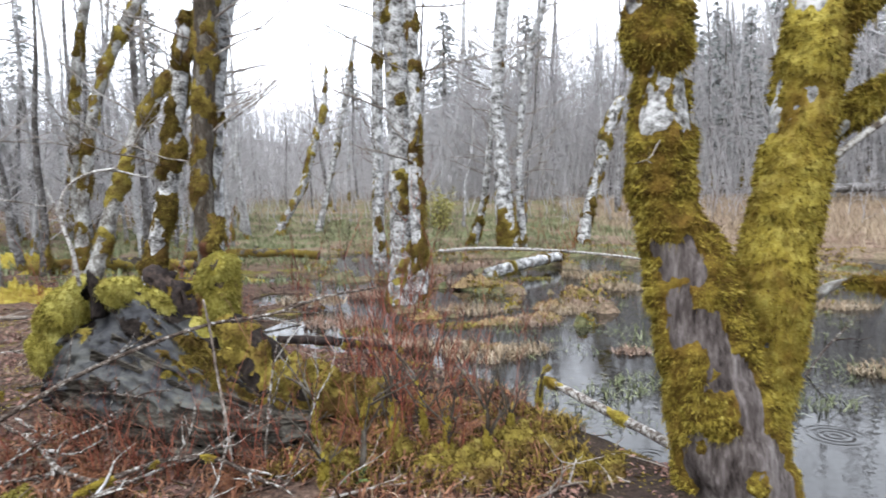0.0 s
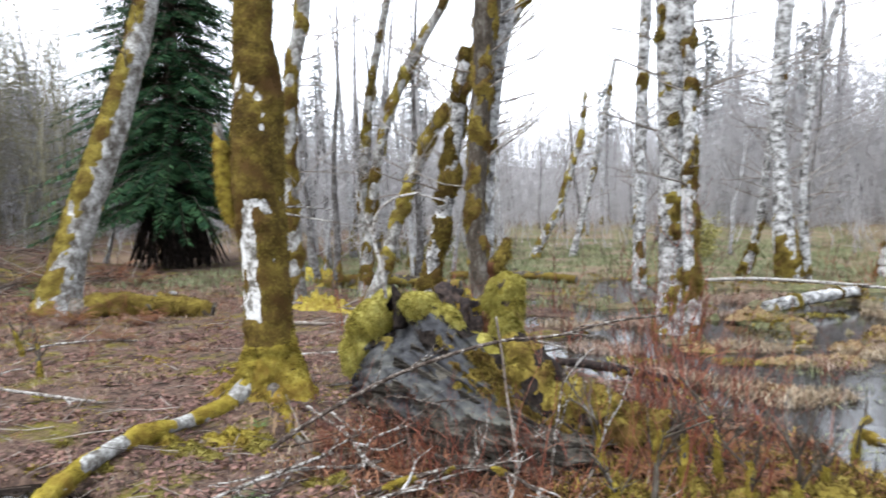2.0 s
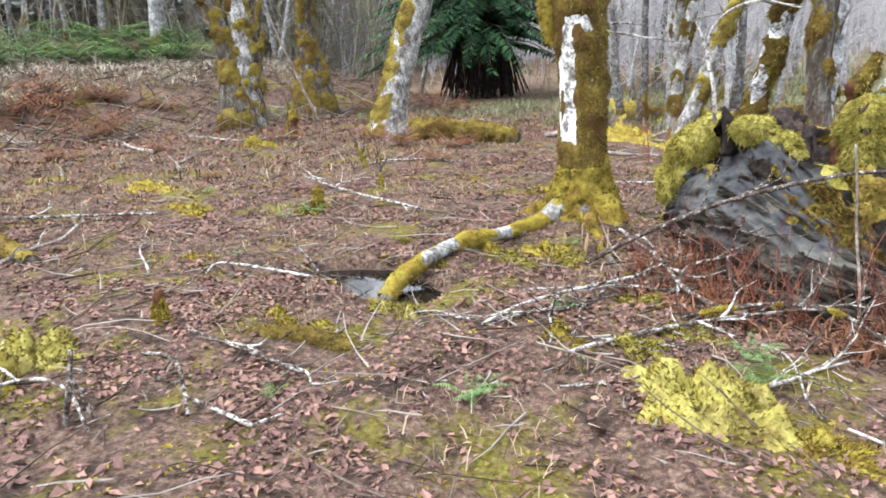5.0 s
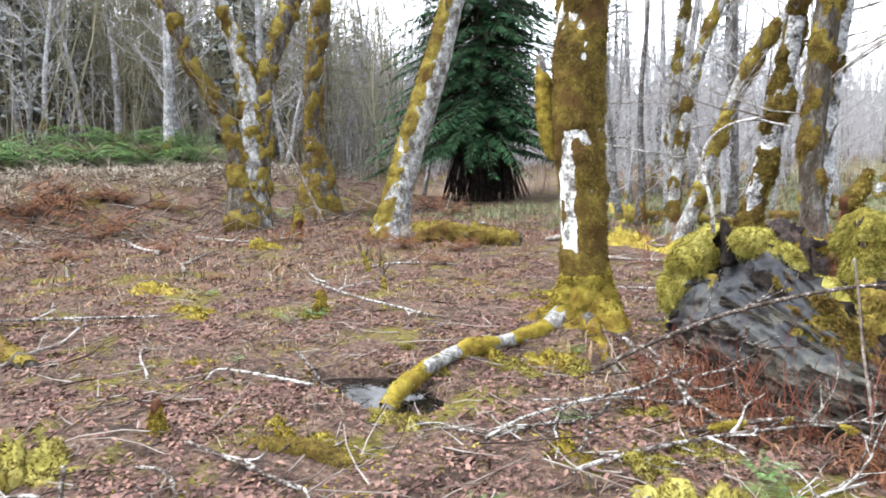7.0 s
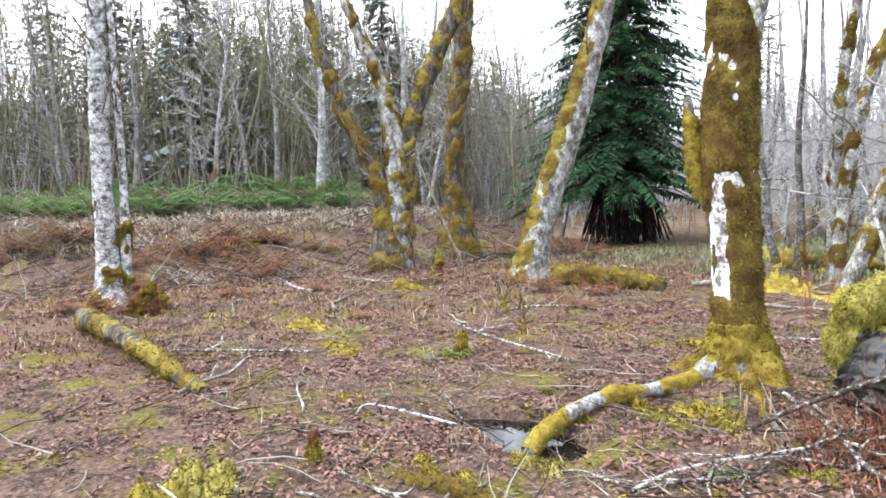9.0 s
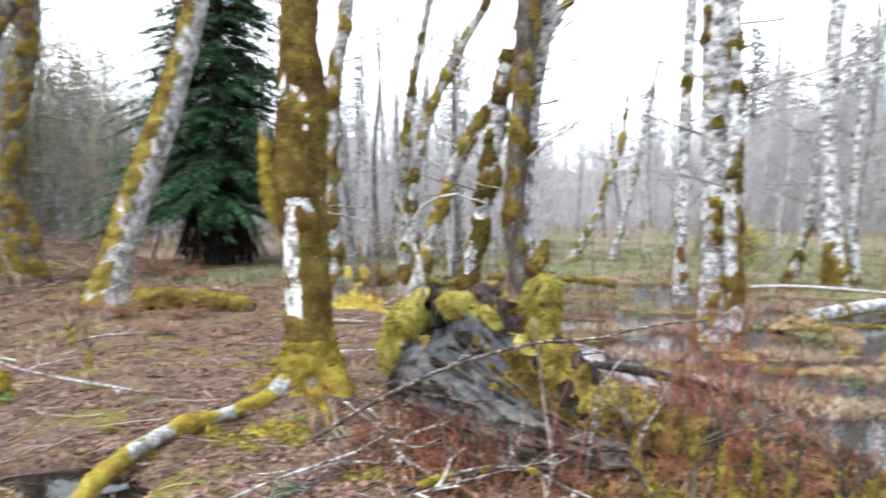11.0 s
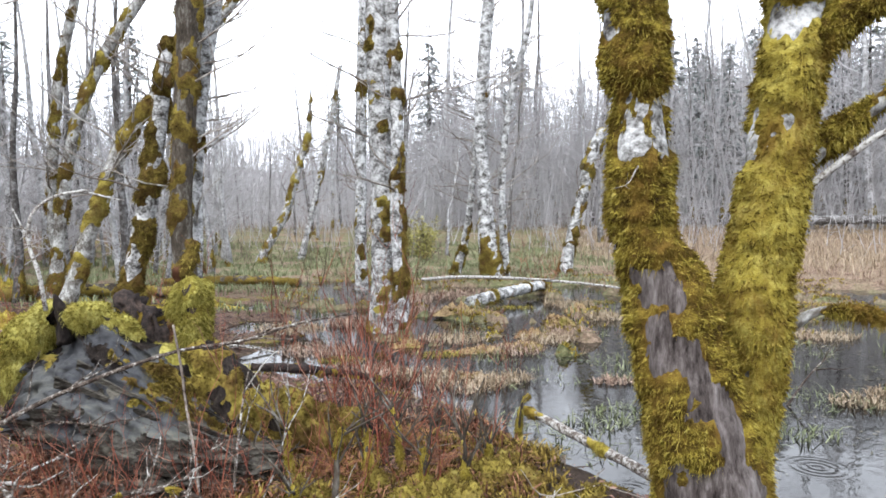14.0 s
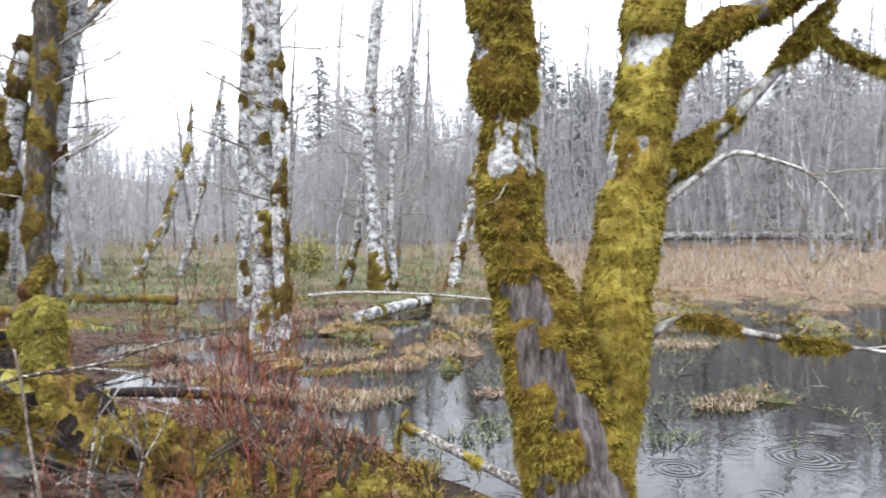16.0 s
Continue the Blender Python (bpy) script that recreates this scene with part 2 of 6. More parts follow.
def ground_material():
    m = bpy.data.materials.new("forest_floor")
    m.use_nodes = True
    n, l = m.node_tree.nodes, m.node_tree.links
    b = n["Principled BSDF"]
    tc = n.new("ShaderNodeTexCoord")

    def noise_node(scale, detail=5, rough=0.65):
        q = n.new("ShaderNodeTexNoise")
        q.inputs["Scale"].default_value, q.inputs["Detail"].default_value, q.inputs["Roughness"].default_value = scale, detail, rough
        l.new(tc.outputs["Object"], q.inputs["Vector"])
        return q.outputs["Fac"]

    def ramp(fac, stops, k=WET):
        r = n.new("ShaderNodeValToRGB")
        e = r.color_ramp.elements
        while len(e) < len(stops):
            e.new(0.5)
        for q, (p, c) in zip(e, stops):
            q.position, q.color = p, (c[0] * k, c[1] * k, c[2] * k, 1)
        l.new(fac, r.inputs["Fac"])
        return r.outputs["Color"]

    def mix(fac, a, c):
        x = n.new("ShaderNodeMix")
        x.data_type = "RGBA"
        l.new(fac, x.inputs[0])
        l.new(a, x.inputs[6])
        l.new(c, x.inputs[7])
        return x.outputs[2]

    litter = ramp(noise_node(26, 6, 0.75), [(0.3, (0.04, 0.027, 0.022)), (0.45, (0.125, 0.083, 0.066)), (0.56, (0.24, 0.16, 0.125)), (0.7, (0.42, 0.32, 0.25))])
    mossy = ramp(noise_node(30, 5), [(0.32, (0.07, 0.055, 0.012)), (0.5, (0.2, 0.18, 0.03)), (0.68, (0.34, 0.32, 0.07))])
    straw = ramp(noise_node(18, 6, 0.75), [(0.32, (0.08, 0.055, 0.04)), (0.5, (0.26, 0.185, 0.135)), (0.66, (0.47, 0.37, 0.28))])
    green = ramp(noise_node(14, 6, 0.7), [(0.32, (0.06, 0.062, 0.03)), (0.5, (0.16, 0.165, 0.08)), (0.66, (0.3, 0.29, 0.17))])
    patch = ramp(noise_node(1.3, 6, 0.7), [(0.52, (0, 0, 0)), (0.6, (0.8, 0.8, 0.8))], 1.0)
    att = n.new("ShaderNodeAttribute")
    att.attribute_name = "cover"
    sep = n.new("ShaderNodeSeparateColor")
    l.new(att.outputs["Color"], sep.inputs["Color"])
    # Dark mud for random patches; the same colour also paints shade under the shrubs.
    mud_and_shade = ramp(noise_node(40, 4), [(0.35, (0.02, 0.015, 0.013)), (0.65, (0.085, 0.062, 0.054))])
    litter = mix(ramp(noise_node(3.2, 7, 0.75), [(0.5, (0, 0, 0)), (0.6, (0.85, 0.85, 0.85))], 1.0), litter, mud_and_shade)
    c = mix(patch, litter, mossy)
    swampy = mix(ramp(noise_node(0.7, 6, 0.7), [(0.4, (0, 0, 0)), (0.55, (1, 1, 1))], 1.0), straw, green)
    c = mix(sep.outputs["Red"], c, swampy)
    c = mix(sep.outputs["Green"], c, straw)
    brushwood = ramp(noise_node(1.1, 8, 0.8), [(0.36, (0.12, 0.112, 0.112)), (0.5, (0.3, 0.29, 0.29)), (0.64, (0.52, 0.51, 0.52))])
    c = mix(sep.outputs["Blue"], c, brushwood)
    # Low alpha darkens the shore strip: painted shade beneath the shrubs.
    shrub_shade = n.new("ShaderNodeMath")
    shrub_shade.operation = "SUBTRACT"
    shrub_shade.inputs[0].default_value = 1.0
    l.new(att.outputs["Alpha"], shrub_shade.inputs[1])
    c = mix(shrub_shade.outputs[0], c, mud_and_shade)
    l.new(c, b.inputs["Base Color"])
    b.inputs["Roughness"].default_value = 0.9
    b.inputs["Specular IOR Level"].default_value = 0.06
    bp = n.new("ShaderNodeBump")
    bp.inputs["Strength"].default_value, bp.inputs["Distance"].default_value = 0.8, 0.04
    l.new(noise_node(22, 6, 0.8), bp.inputs["Height"])
    l.new(bp.outputs["Normal"], b.inputs["Normal"])
    return m


def water_material():
    m = bpy.data.materials.new("swamp_water")
    m.use_nodes = True
    n, l = m.node_tree.nodes, m.node_tree.links
    b = n["Principled BSDF"]
    b.inputs["Base Color"].default_value = (0.007, 0.0065, 0.006, 1)
    b.inputs["Roughness"].default_value = 0.02
    b.inputs["IOR"].default_value = 1.4
    tc = n.new("ShaderNodeTexCoord")
    q = n.new("ShaderNodeTexNoise")
    q.inputs["Scale"].default_value, q.inputs["Detail"].default_value = 9, 3
    l.new(tc.outputs["Object"], q.inputs["Vector"])
    bp = n.new("ShaderNodeBump")
    bp.inputs["Strength"].default_value, bp.inputs["Distance"].default_value = 0.06, 0.03
    last = q.outputs["Fac"]
    for cx, cy, r in RINGS:  # rings of single raindrops
        dist, wave, fade, gain = n.new("ShaderNodeVectorMath"), n.new("ShaderNodeMath"), n.new("ShaderNodeMapRange"), n.new("ShaderNodeMath")
        dist.operation, wave.operation, gain.operation = "DISTANCE", "SINE", "MULTIPLY_ADD"
        dist.inputs[1].default_value = (cx, cy, 0)
        flat = n.new("ShaderNodeVectorMath")
        flat.operation = "MULTIPLY"
        flat.inputs[1].default_value = (1, 1, 0)
        l.new(tc.outputs["Object"], flat.inputs[0])
        l.new(flat.outputs["Vector"], dist.inputs[0])
        k = n.new("ShaderNodeMath")
        k.operation = "MULTIPLY"
        k.inputs[1].default_value = 110.0
        l.new(dist.outputs["Value"], k.inputs[0])
        l.new(k.outputs[0], wave.inputs[0])
        fade.inputs["From Min"].default_value, fade.inputs["From Max"].default_value = r, r * 0.7
        fade.inputs["To Max"].default_value = 1.2
        l.new(dist.outputs["Value"], fade.inputs["Value"])
        l.new(wave.outputs[0], gain.inputs[0])
        l.new(fade.outputs["Result"], gain.inputs[1])
        l.new(last, gain.inputs[2])
        last = gain.outputs[0]
    l.new(last, bp.inputs["Height"])
    l.new(bp.outputs["Normal"], b.inputs["Normal"])
    return m


RINGS = [(3.71, 4.3, 0.3), (2.66, 4.25, 0.22), (1.31, 3.91, 0.16), (3.3, 5.2, 0.16), (4.4, 4.9, 0.2), (2.2, 6.3, 0.14), (3.0, 3.7, 0.12), (1.0, 4.6, 0.1)]
M_GROUND, M_WATER = ground_material(), water_material()


# ---- mesh tools ----
def fbm(x, y, z=0.0, octaves=4):
    return noise.fractal(Vector((x, y, z)), 0.9, 2.1, octaves)


def smooth(a, b, x):
    x = min(1.0, max(0.0, (x - a) / (b - a)))
    return x * x * (3 - 2 * x)


def mesh_ob(name, verts, faces, mat, parent=None, label="", flat=False, at=None):
    me = bpy.data.meshes.new(name)
    me.from_pydata(verts, [], faces)
    me.materials.append(mat)
    if not flat:
        me.polygons.foreach_set("use_smooth", [True] * len(me.polygons))
    me.update()
    ob = new(name, me)
    if parent:
        ob.parent = parent
    if label:
        ob["label"] = label
    return ob


def empty_at(name, x, y, z):
    ob = new(name)
    ob.location = (x, y, z)
    ob.empty_display_size = 0.1
    return ob


def spline(pts, step):
    """Points along a smooth line through control points of x, y, z, radius."""
    P = [np.array(p, float) for p in pts]
    P = [2 * P[0] - P[1]] + P + [2 * P[-1] - P[-2]]
    out = []
    for i in range(1, len(P) - 2):
        a, b, c, d = P[i - 1:i + 3]
        n = max(1, int(np.linalg.norm((c - b)[:3]) / step + 0.5))
        for k in range(n):
            t = k / n
            out.append(0.5 * (2 * b + (c - a) * t + (2 * a - 5 * b + 4 * c - d) * t * t + (3 * b - a - 3 * c + d) * t ** 3))
    out.append(P[-2])
    return out


def rings(line, seg):
    """Frames along a line: centre, two sideways axes, radius."""
    res, u = [], None
    for i, p in enumerate(line):
        a, b = line[max(0, i - 1)][:3], line[min(len(line) - 1, i + 1)][:3]
        d = Vector(b - a).normalized()
        if u is None:
            u = Vector((1, 0, 0)) if abs(d.x) < 0.8 else Vector((0, 1, 0))
        u = (u - d * u.dot(d)).normalized()
        res.append((Vector(p[:3]), u.copy(), d.cross(u), max(0.001, p[3])))
    return res


def tube_data(pts, seg, step, lump=0.0, freq=3.0, seed=0.0, flare=None):
    """Vertices, faces and normals of a lumpy tube."""
    fr = rings(spline(pts, step), seg)
    V, N = [], []
    for c, u, v, r in fr:
        for k in range(seg):
            a = 2 * math.pi * k / seg
            d = u * math.cos(a) + v * math.sin(a)
            rr = r
            if lump:
                q = c + d * r
                rr = r * (1 + lump * fbm(q.x * freq + seed, q.y * freq, q.z * freq))
            if flare:
                rr *= 1 + flare(c.z, math.atan2(d.y, d.x))
            V.append(c + d * rr)
            N.append(d)
    F = [(i * seg + k, i * seg + (k + 1) % seg, (i + 1) * seg + (k + 1) % seg, (i + 1) * seg + k) for i in range(len(fr) - 1) for k in range(seg)]
    F.append(tuple(range((len(fr) - 1) * seg, len(fr) * seg)))
    F.append(tuple(reversed(range(seg))))
    return V, F, N


class Sticks:
    """Many thin tapered twigs in one mesh."""

    def __init__(self, sides=3):
        self.v, self.f, self.sides = [], [], sides

    def add(self, pts, r0, r1):
        s, base, n = self.sides, len(self.v), len(pts)
        u = Vector((0.3, 0.2, 0.9)).cross(pts[-1] - pts[0])
        if u.length < 1e-4:
            u = Vector((1, 0, 0))
        u.normalize()
        w = (pts[-1] - pts[0]).normalized().cross(u)
        for i, p in enumerate(pts):
            r = r0 + (r1 - r0) * i / max(1, n - 1)
            for k in range(s):
                a = 2 * math.pi * k / s
                self.v.append(p + (u * math.cos(a) + w * math.sin(a)) * r)
        for i in range(n - 1):
            for k in range(s):
                self.f.append((base + i * s + k, base + i * s + (k + 1) % s, base + (i + 1) * s + (k + 1) % s, base + (i + 1) * s + k))

    def wander(self, rng, start, d, length, r0, r1, n=4, bend=0.25, lift=0.0):
        pts, p, d = [Vector(start)], Vector(start), Vector(d).normalized()
        for _ in range(n):
            d = (d + Vector((rng.uniform(-bend, bend), rng.uniform(-bend, bend), rng.uniform(-bend, bend) + lift))).normalized()
            p = p + d * (length / n)
            pts.append(p.copy())
        self.add(pts, r0, r1)
        return pts, d

    def branch(self, rng, start, d, length, r, depth, kids=4, bend=0.22, lift=0.05, n=4):
        pts, _ = self.wander(rng, start, d, length, r, r * 0.35, n, bend, lift)
        if depth:
            for _ in range(kids):
                i = rng.randrange(1, len(pts))
                side = Vector((rng.uniform(-1, 1), rng.uniform(-1, 1), rng.uniform(-0.3, 0.9)))
                dd = ((pts[i] - pts[i - 1]).normalized() * 0.9 + side * 0.8).normalized()
                self.branch(rng, pts[i], dd, length * rng.uniform(0.3, 0.55), r * 0.5, depth - 1, max(2, kids - 1), bend, lift, max(2, n - 1))

    def made(self, name, mat, parent=None, label=""):
        return mesh_ob(name, self.v, self.f, mat, parent, label)


def fuzz(V, F, N, rng, count, length, keep=None, droop=0.35):
    """Small pointed tufts over a surface."""
    tri = [f for f in F if len(f) == 4 and (keep is None or all(keep[i] for i in f))]
    if not tri:
        return [], []
    v, fc = [], []
    area = [((V[f[1]] - V[f[0]]).cross(V[f[3]] - V[f[0]])).length for f in tri]
    for f in rng.choices(tri, area, k=count):
        a, b = rng.random(), rng.random()
        p = V[f[0]].lerp(V[f[1]], a).lerp(V[f[3]].lerp(V[f[2]], a), b)
        nn = N[f[0]]
        d = (nn + Vector((rng.uniform(-.7, .7), rng.uniform(-.7, .7), rng.uniform(-.7, .5) - droop))).normalized()
        s = d.cross(Vector((rng.uniform(-1, 1), rng.uniform(-1, 1), rng.uniform(-1, 1)))).normalized() * length * rng.uniform(0.12, 0.28)
        L = length * rng.uniform(0.4, 1.3)
        if rng.random() < 0.16:  # a longer hanging strand
            L, s, d = L * 1.9, s * 0.5, (d + Vector((0, 0, -0.9))).normalized()
        i = len(v)
        p = p - nn * length * 0.2
        v += [p - s, p + s, p + d * L + Vector((0, 0, -droop * L * 0.4))]
        fc.append((i, i + 1, i + 2))
    return v, fc


def moss_coat(pts, seg, step, lump, freq, seed, flare, rule, thick, parent, rng, tufts, tuft_len, mat):
    """A cushion of moss over a lumpy stem where rule(point, outward, noise) is above nought."""
    V, F, N = tube_data(pts, seg, step, lump, freq, seed, flare)
    V, N, keep, out = list(V), N, [], []
    for p, d in zip(V, N):
        k = fbm(p.x * 3.2 + seed + 11, p.y * 3.2, p.z * 2.6, 4)
        h = rule(p, d, k)
        lumpy = 0.68 + 0.4 * fbm(p.x * 9 + seed, p.y * 9, p.z * 11, 3) + 0.28 * fbm(p.x * 4, p.y * 4 + seed, p.z * 17, 3)
        out.append(p + d * (max(-0.4, min(1.0, h * 2.2)) * thick * max(0.25, lumpy)))
        keep.append(h > -0.02)
    Q = [f for f in F if len(f) == 4 and any(keep[i] for i in f)]
    if not Q:
        return None
    ob = None
    tv, tf = fuzz(out, Q, N, rng, tufts, tuft_len, keep)
    used = sorted({i for f in Q for i in f})
    at = {o: i for i, o in enumerate(used)}
    vv = [out[i] for i in used]
    ff = [tuple(at[i] for i in f) for f in Q]
    base = len(vv)
    ob = mesh_ob("moss", vv + tv, ff + [tuple(i + base for i in f) for f in tf], mat, parent, "thick yellow-green moss")
    return tagged(ob, kind="stuff")


def local(pts, o):
    return [(p[0] - o[0], p[1] - o[1], p[2] - o[2], p[3]) for p in pts]


def moss_rule(amount, bare=(), low=None):
    """amount shifts how much is covered; bare: (z0, z1, angle, half width in degrees) left open; low: moss only under this height, fading."""
    def rule(p, d, k):
        h = k + amount + 0.22 * fbm(p.x * 15, p.y * 15, p.z * 12, 3)
        if low is not None:
            h += max(-0.5, (low - p.z) * 0.4)
        a = math.degrees(math.atan2(d.y, d.x))
        for z0, z1, c, w in bare:
            off = abs((a - c + 180) % 360 - 180)
            e = 0.15 * fbm(p.x * 7, p.y * 7, p.z * 7) + 0.08 * fbm(p.x * 22, p.y * 22, p.z * 22)
            inside = min((p.z - z0) / 0.12, (z1 - p.z) / 0.12, (w - off) / 12) + e * 5
            if inside > 0:
                h -= min(1.2, inside * 0.9)
        return h
    return rule


def stem(parent, o, pts, bark, seed, lump=0.1, freq=3.0, seg=24, step=0.06, flare=None, rule=None, thick=0.05, tufts=0, tuft_len=0.03, moss=None, name="trunk", label=""):
    pts = local(pts, o)
    V, F, _ = tube_data(pts, seg, step, lump, freq, seed, flare)
    mesh_ob(name, V, F, bark, parent, label)
    if rule:
        moss_coat(pts, seg, step, lump, freq, seed, flare, rule, thick, parent, random.Random(int(seed * 10) + 3), tufts, tuft_len, moss or M_MOSS)


def upward(pts, height, bend=(0, 0), r1=0.03):
    """The same stem, carried on up to a height with a taper."""
    x, y, z, r = pts[-1]
    px, py, pz, _ = pts[-2]
    dx, dy = (x - px) / max(0.2, z - pz), (y - py) / max(0.2, z - pz)
    n = 4
    out = list(pts)
    for i in range(1, n + 1):
        k = (height - z) * i / n
        out.append((x + dx * k * 0.7 + bend[0] * i / n, y + dy * k * 0.7 + bend[1] * i / n, z + k, r + (r1 - r) * i / n))
    return out


def crown(parent, o, pts, rng, z0, count, length, r, mat, depth=2, kids=4, name="crown"):
    """Bare twigs along the upper part of a stem."""
    s = Sticks(3)
    line = [p for p in spline(local(pts, o), 0.25) if p[2] > z0]
    for _ in range(count):
        p = rng.choice(line)
        a = rng.uniform(0, 2 * math.pi)
        s.branch(rng, p[:3], (math.cos(a), math.sin(a), rng.uniform(0.1, 0.9)), length * rng.uniform(0.5, 1.2), r, depth, kids)
    tagged(s.made(name, mat, parent), kind="stuff")


# ---- ground ----
def seg_dist(x, y, a, b):
    dx, dy = b[0] - a[0], b[1] - a[1]
    t = max(0, min(1, ((x - a[0]) * dx + (y - a[1]) * dy) / (dx * dx + dy * dy)))
    return math.hypot(x - a[0] - t * dx, y - a[1] - t * dy)


SHORE = [(2.6, -60), (2.6, -4), (2.35, 1.0), (1.95, 2.55), (1.3, 3.75), (0.75, 4.5), (0.35, 5.5), (-0.35, 6.1), (-1.7, 6.9), (-2.4, 7.9), (-1.9, 9.2), (-2.6, 12), (-3.5, 17), (-2.5, 26), (0, 34)]


def shore_exact(x, y):
    best, side = 1e9, -1
    for a, b in zip(SHORE, SHORE[1:]):
        d = seg_dist(x, y, a, b)
        if d < best:
            best = d
            cr = (b[0] - a[0]) * (y - a[1]) - (b[1] - a[1]) * (x - a[0])
            side = -1 if cr > 0 else 1
    return best * side


shore_grid = {}


def shore_node(i, j):
    if (i, j) not in shore_grid:
        shore_grid[i, j] = shore_exact(i * 0.2, j * 0.2)
    return shore_grid[i, j]


def shore_side(x, y):
    """Positive on the water's side of the shore, in metres, negative on land; read off a fine grid of exact values."""
    i, j = math.floor(x * 5), math.floor(y * 5)
    u, v = x * 5 - i, y * 5 - j
    return (shore_node(i, j) * (1 - u) + shore_node(i + 1, j) * u) * (1 - v) + (shore_node(i, j + 1) * (1 - u) + shore_node(i + 1, j + 1) * u) * v


WATER_Z = -0.1
POOLS = [(-1.4, 8.6, 0.8, 0.5), (0.1, 7.6, 0.7, 0.4), (-2.4, 10.2, 0.9, 0.6), (-0.2, 10.4, 0.7, 0.45), (-3.6, 12.4, 1.2, 0.6), (-1.6, 13.6, 1.3, 0.7), (0.6, 12.6, 0.8, 0.5), (-1.75, 7.5, 0.75, 0.55), (-0.75, 6.95, 0.7, 0.35), (-2.9, 8.6, 0.6, 0.4), (-3.0, 16.8, 1.8, 1.0), (-1.2, 11.6, 0.9, 0.6)]


def height(x, y):
    d = math.hypot(x, y)
    h = 0.05 * fbm(x * 0.5, y * 0.5, 1.0) + 0.035 * fbm(x * 2.1, y * 2.1, 4.0, 3)
    s = shore_side(x, y)
    wet = smooth(-0.25, 0.45, s)
    far = smooth(13.5, 19, y + 0.25 * max(0, x - 4)) if x > -4 else smooth(13, 19, y)
    hum = fbm(x * 0.75, y * 0.75, 7.0, 4) + 0.45 * fbm(x * 2.6, y * 2.6, 8.0, 3)
    near_open = smooth(9.5, 6.0, y - 0.15 * x)
    swamp = -0.23 + 0.27 * smooth(0.04 + 0.9 * near_open, 0.5 + 0.8 * near_open, hum + 0.55 * far)
    h = h * (1 - 0.6 * wet) + wet * swamp * (1 - 0.5 * far)
    # the puddle by the root
    q = math.hypot((x + 3.98) / 0.56, (y - 2.42) / 0.3)
    h -= 0.2 * smooth(1.25, 0.75, q + 0.2 * fbm(x * 3, y * 3, 2.0))
    # the bank of the far road and the rise behind
    west = -x * 0.95 + 0.12 * y
    h += (1.35 * smooth(17.0, 21.5, west) + 0.7 * smooth(23.5, 26.0, west)) * smooth(18, 11, y)
    h += (0.2 * fbm(x * 0.9, y * 0.9, 15.0) + 0.1 * fbm(x * 2.5, y * 2.5, 16.0, 3)) * smooth(13.5, 16.5, west) * smooth(24, 22, west) * smooth(18, 11, y)
    h += 1.0 * smooth(24, 44, d)
    # wooded slopes, low ahead and higher to either hand
    side = 1.1 * smooth(0.0, 0.45, x / (d + 0.01)) + 0.45 * smooth(0.7, 0.95, -x / (d + 0.01))
    h += (8.0 + 9.0 * side) * (1 + 0.4 * fbm(x * 0.035, y * 0.035, 18.0)) * smooth(48, 105, d)
    # pools behind the shrubs
    for px, py, rx, ry in POOLS if -7 < x < 4 and 5 < y < 20 else ():
        q = math.hypot((x - px) / rx, (y - py) / ry)
        if q < 1.6:
            h = h + (min(h, -0.17) - h) * smooth(1.3, 0.75, q + 0.5 * fbm(x * 1.6, y * 1.6, 12.0))
    # the knoll under the main trunk and the old log
    h += 0.14 * smooth(1.0, 0.1, math.hypot(x + 3.6, y - 4.35)) + 0.08 * smooth(1.6, 0.3, math.hypot(x + 1.9, (y - 4.3) * 1.3))
    return h


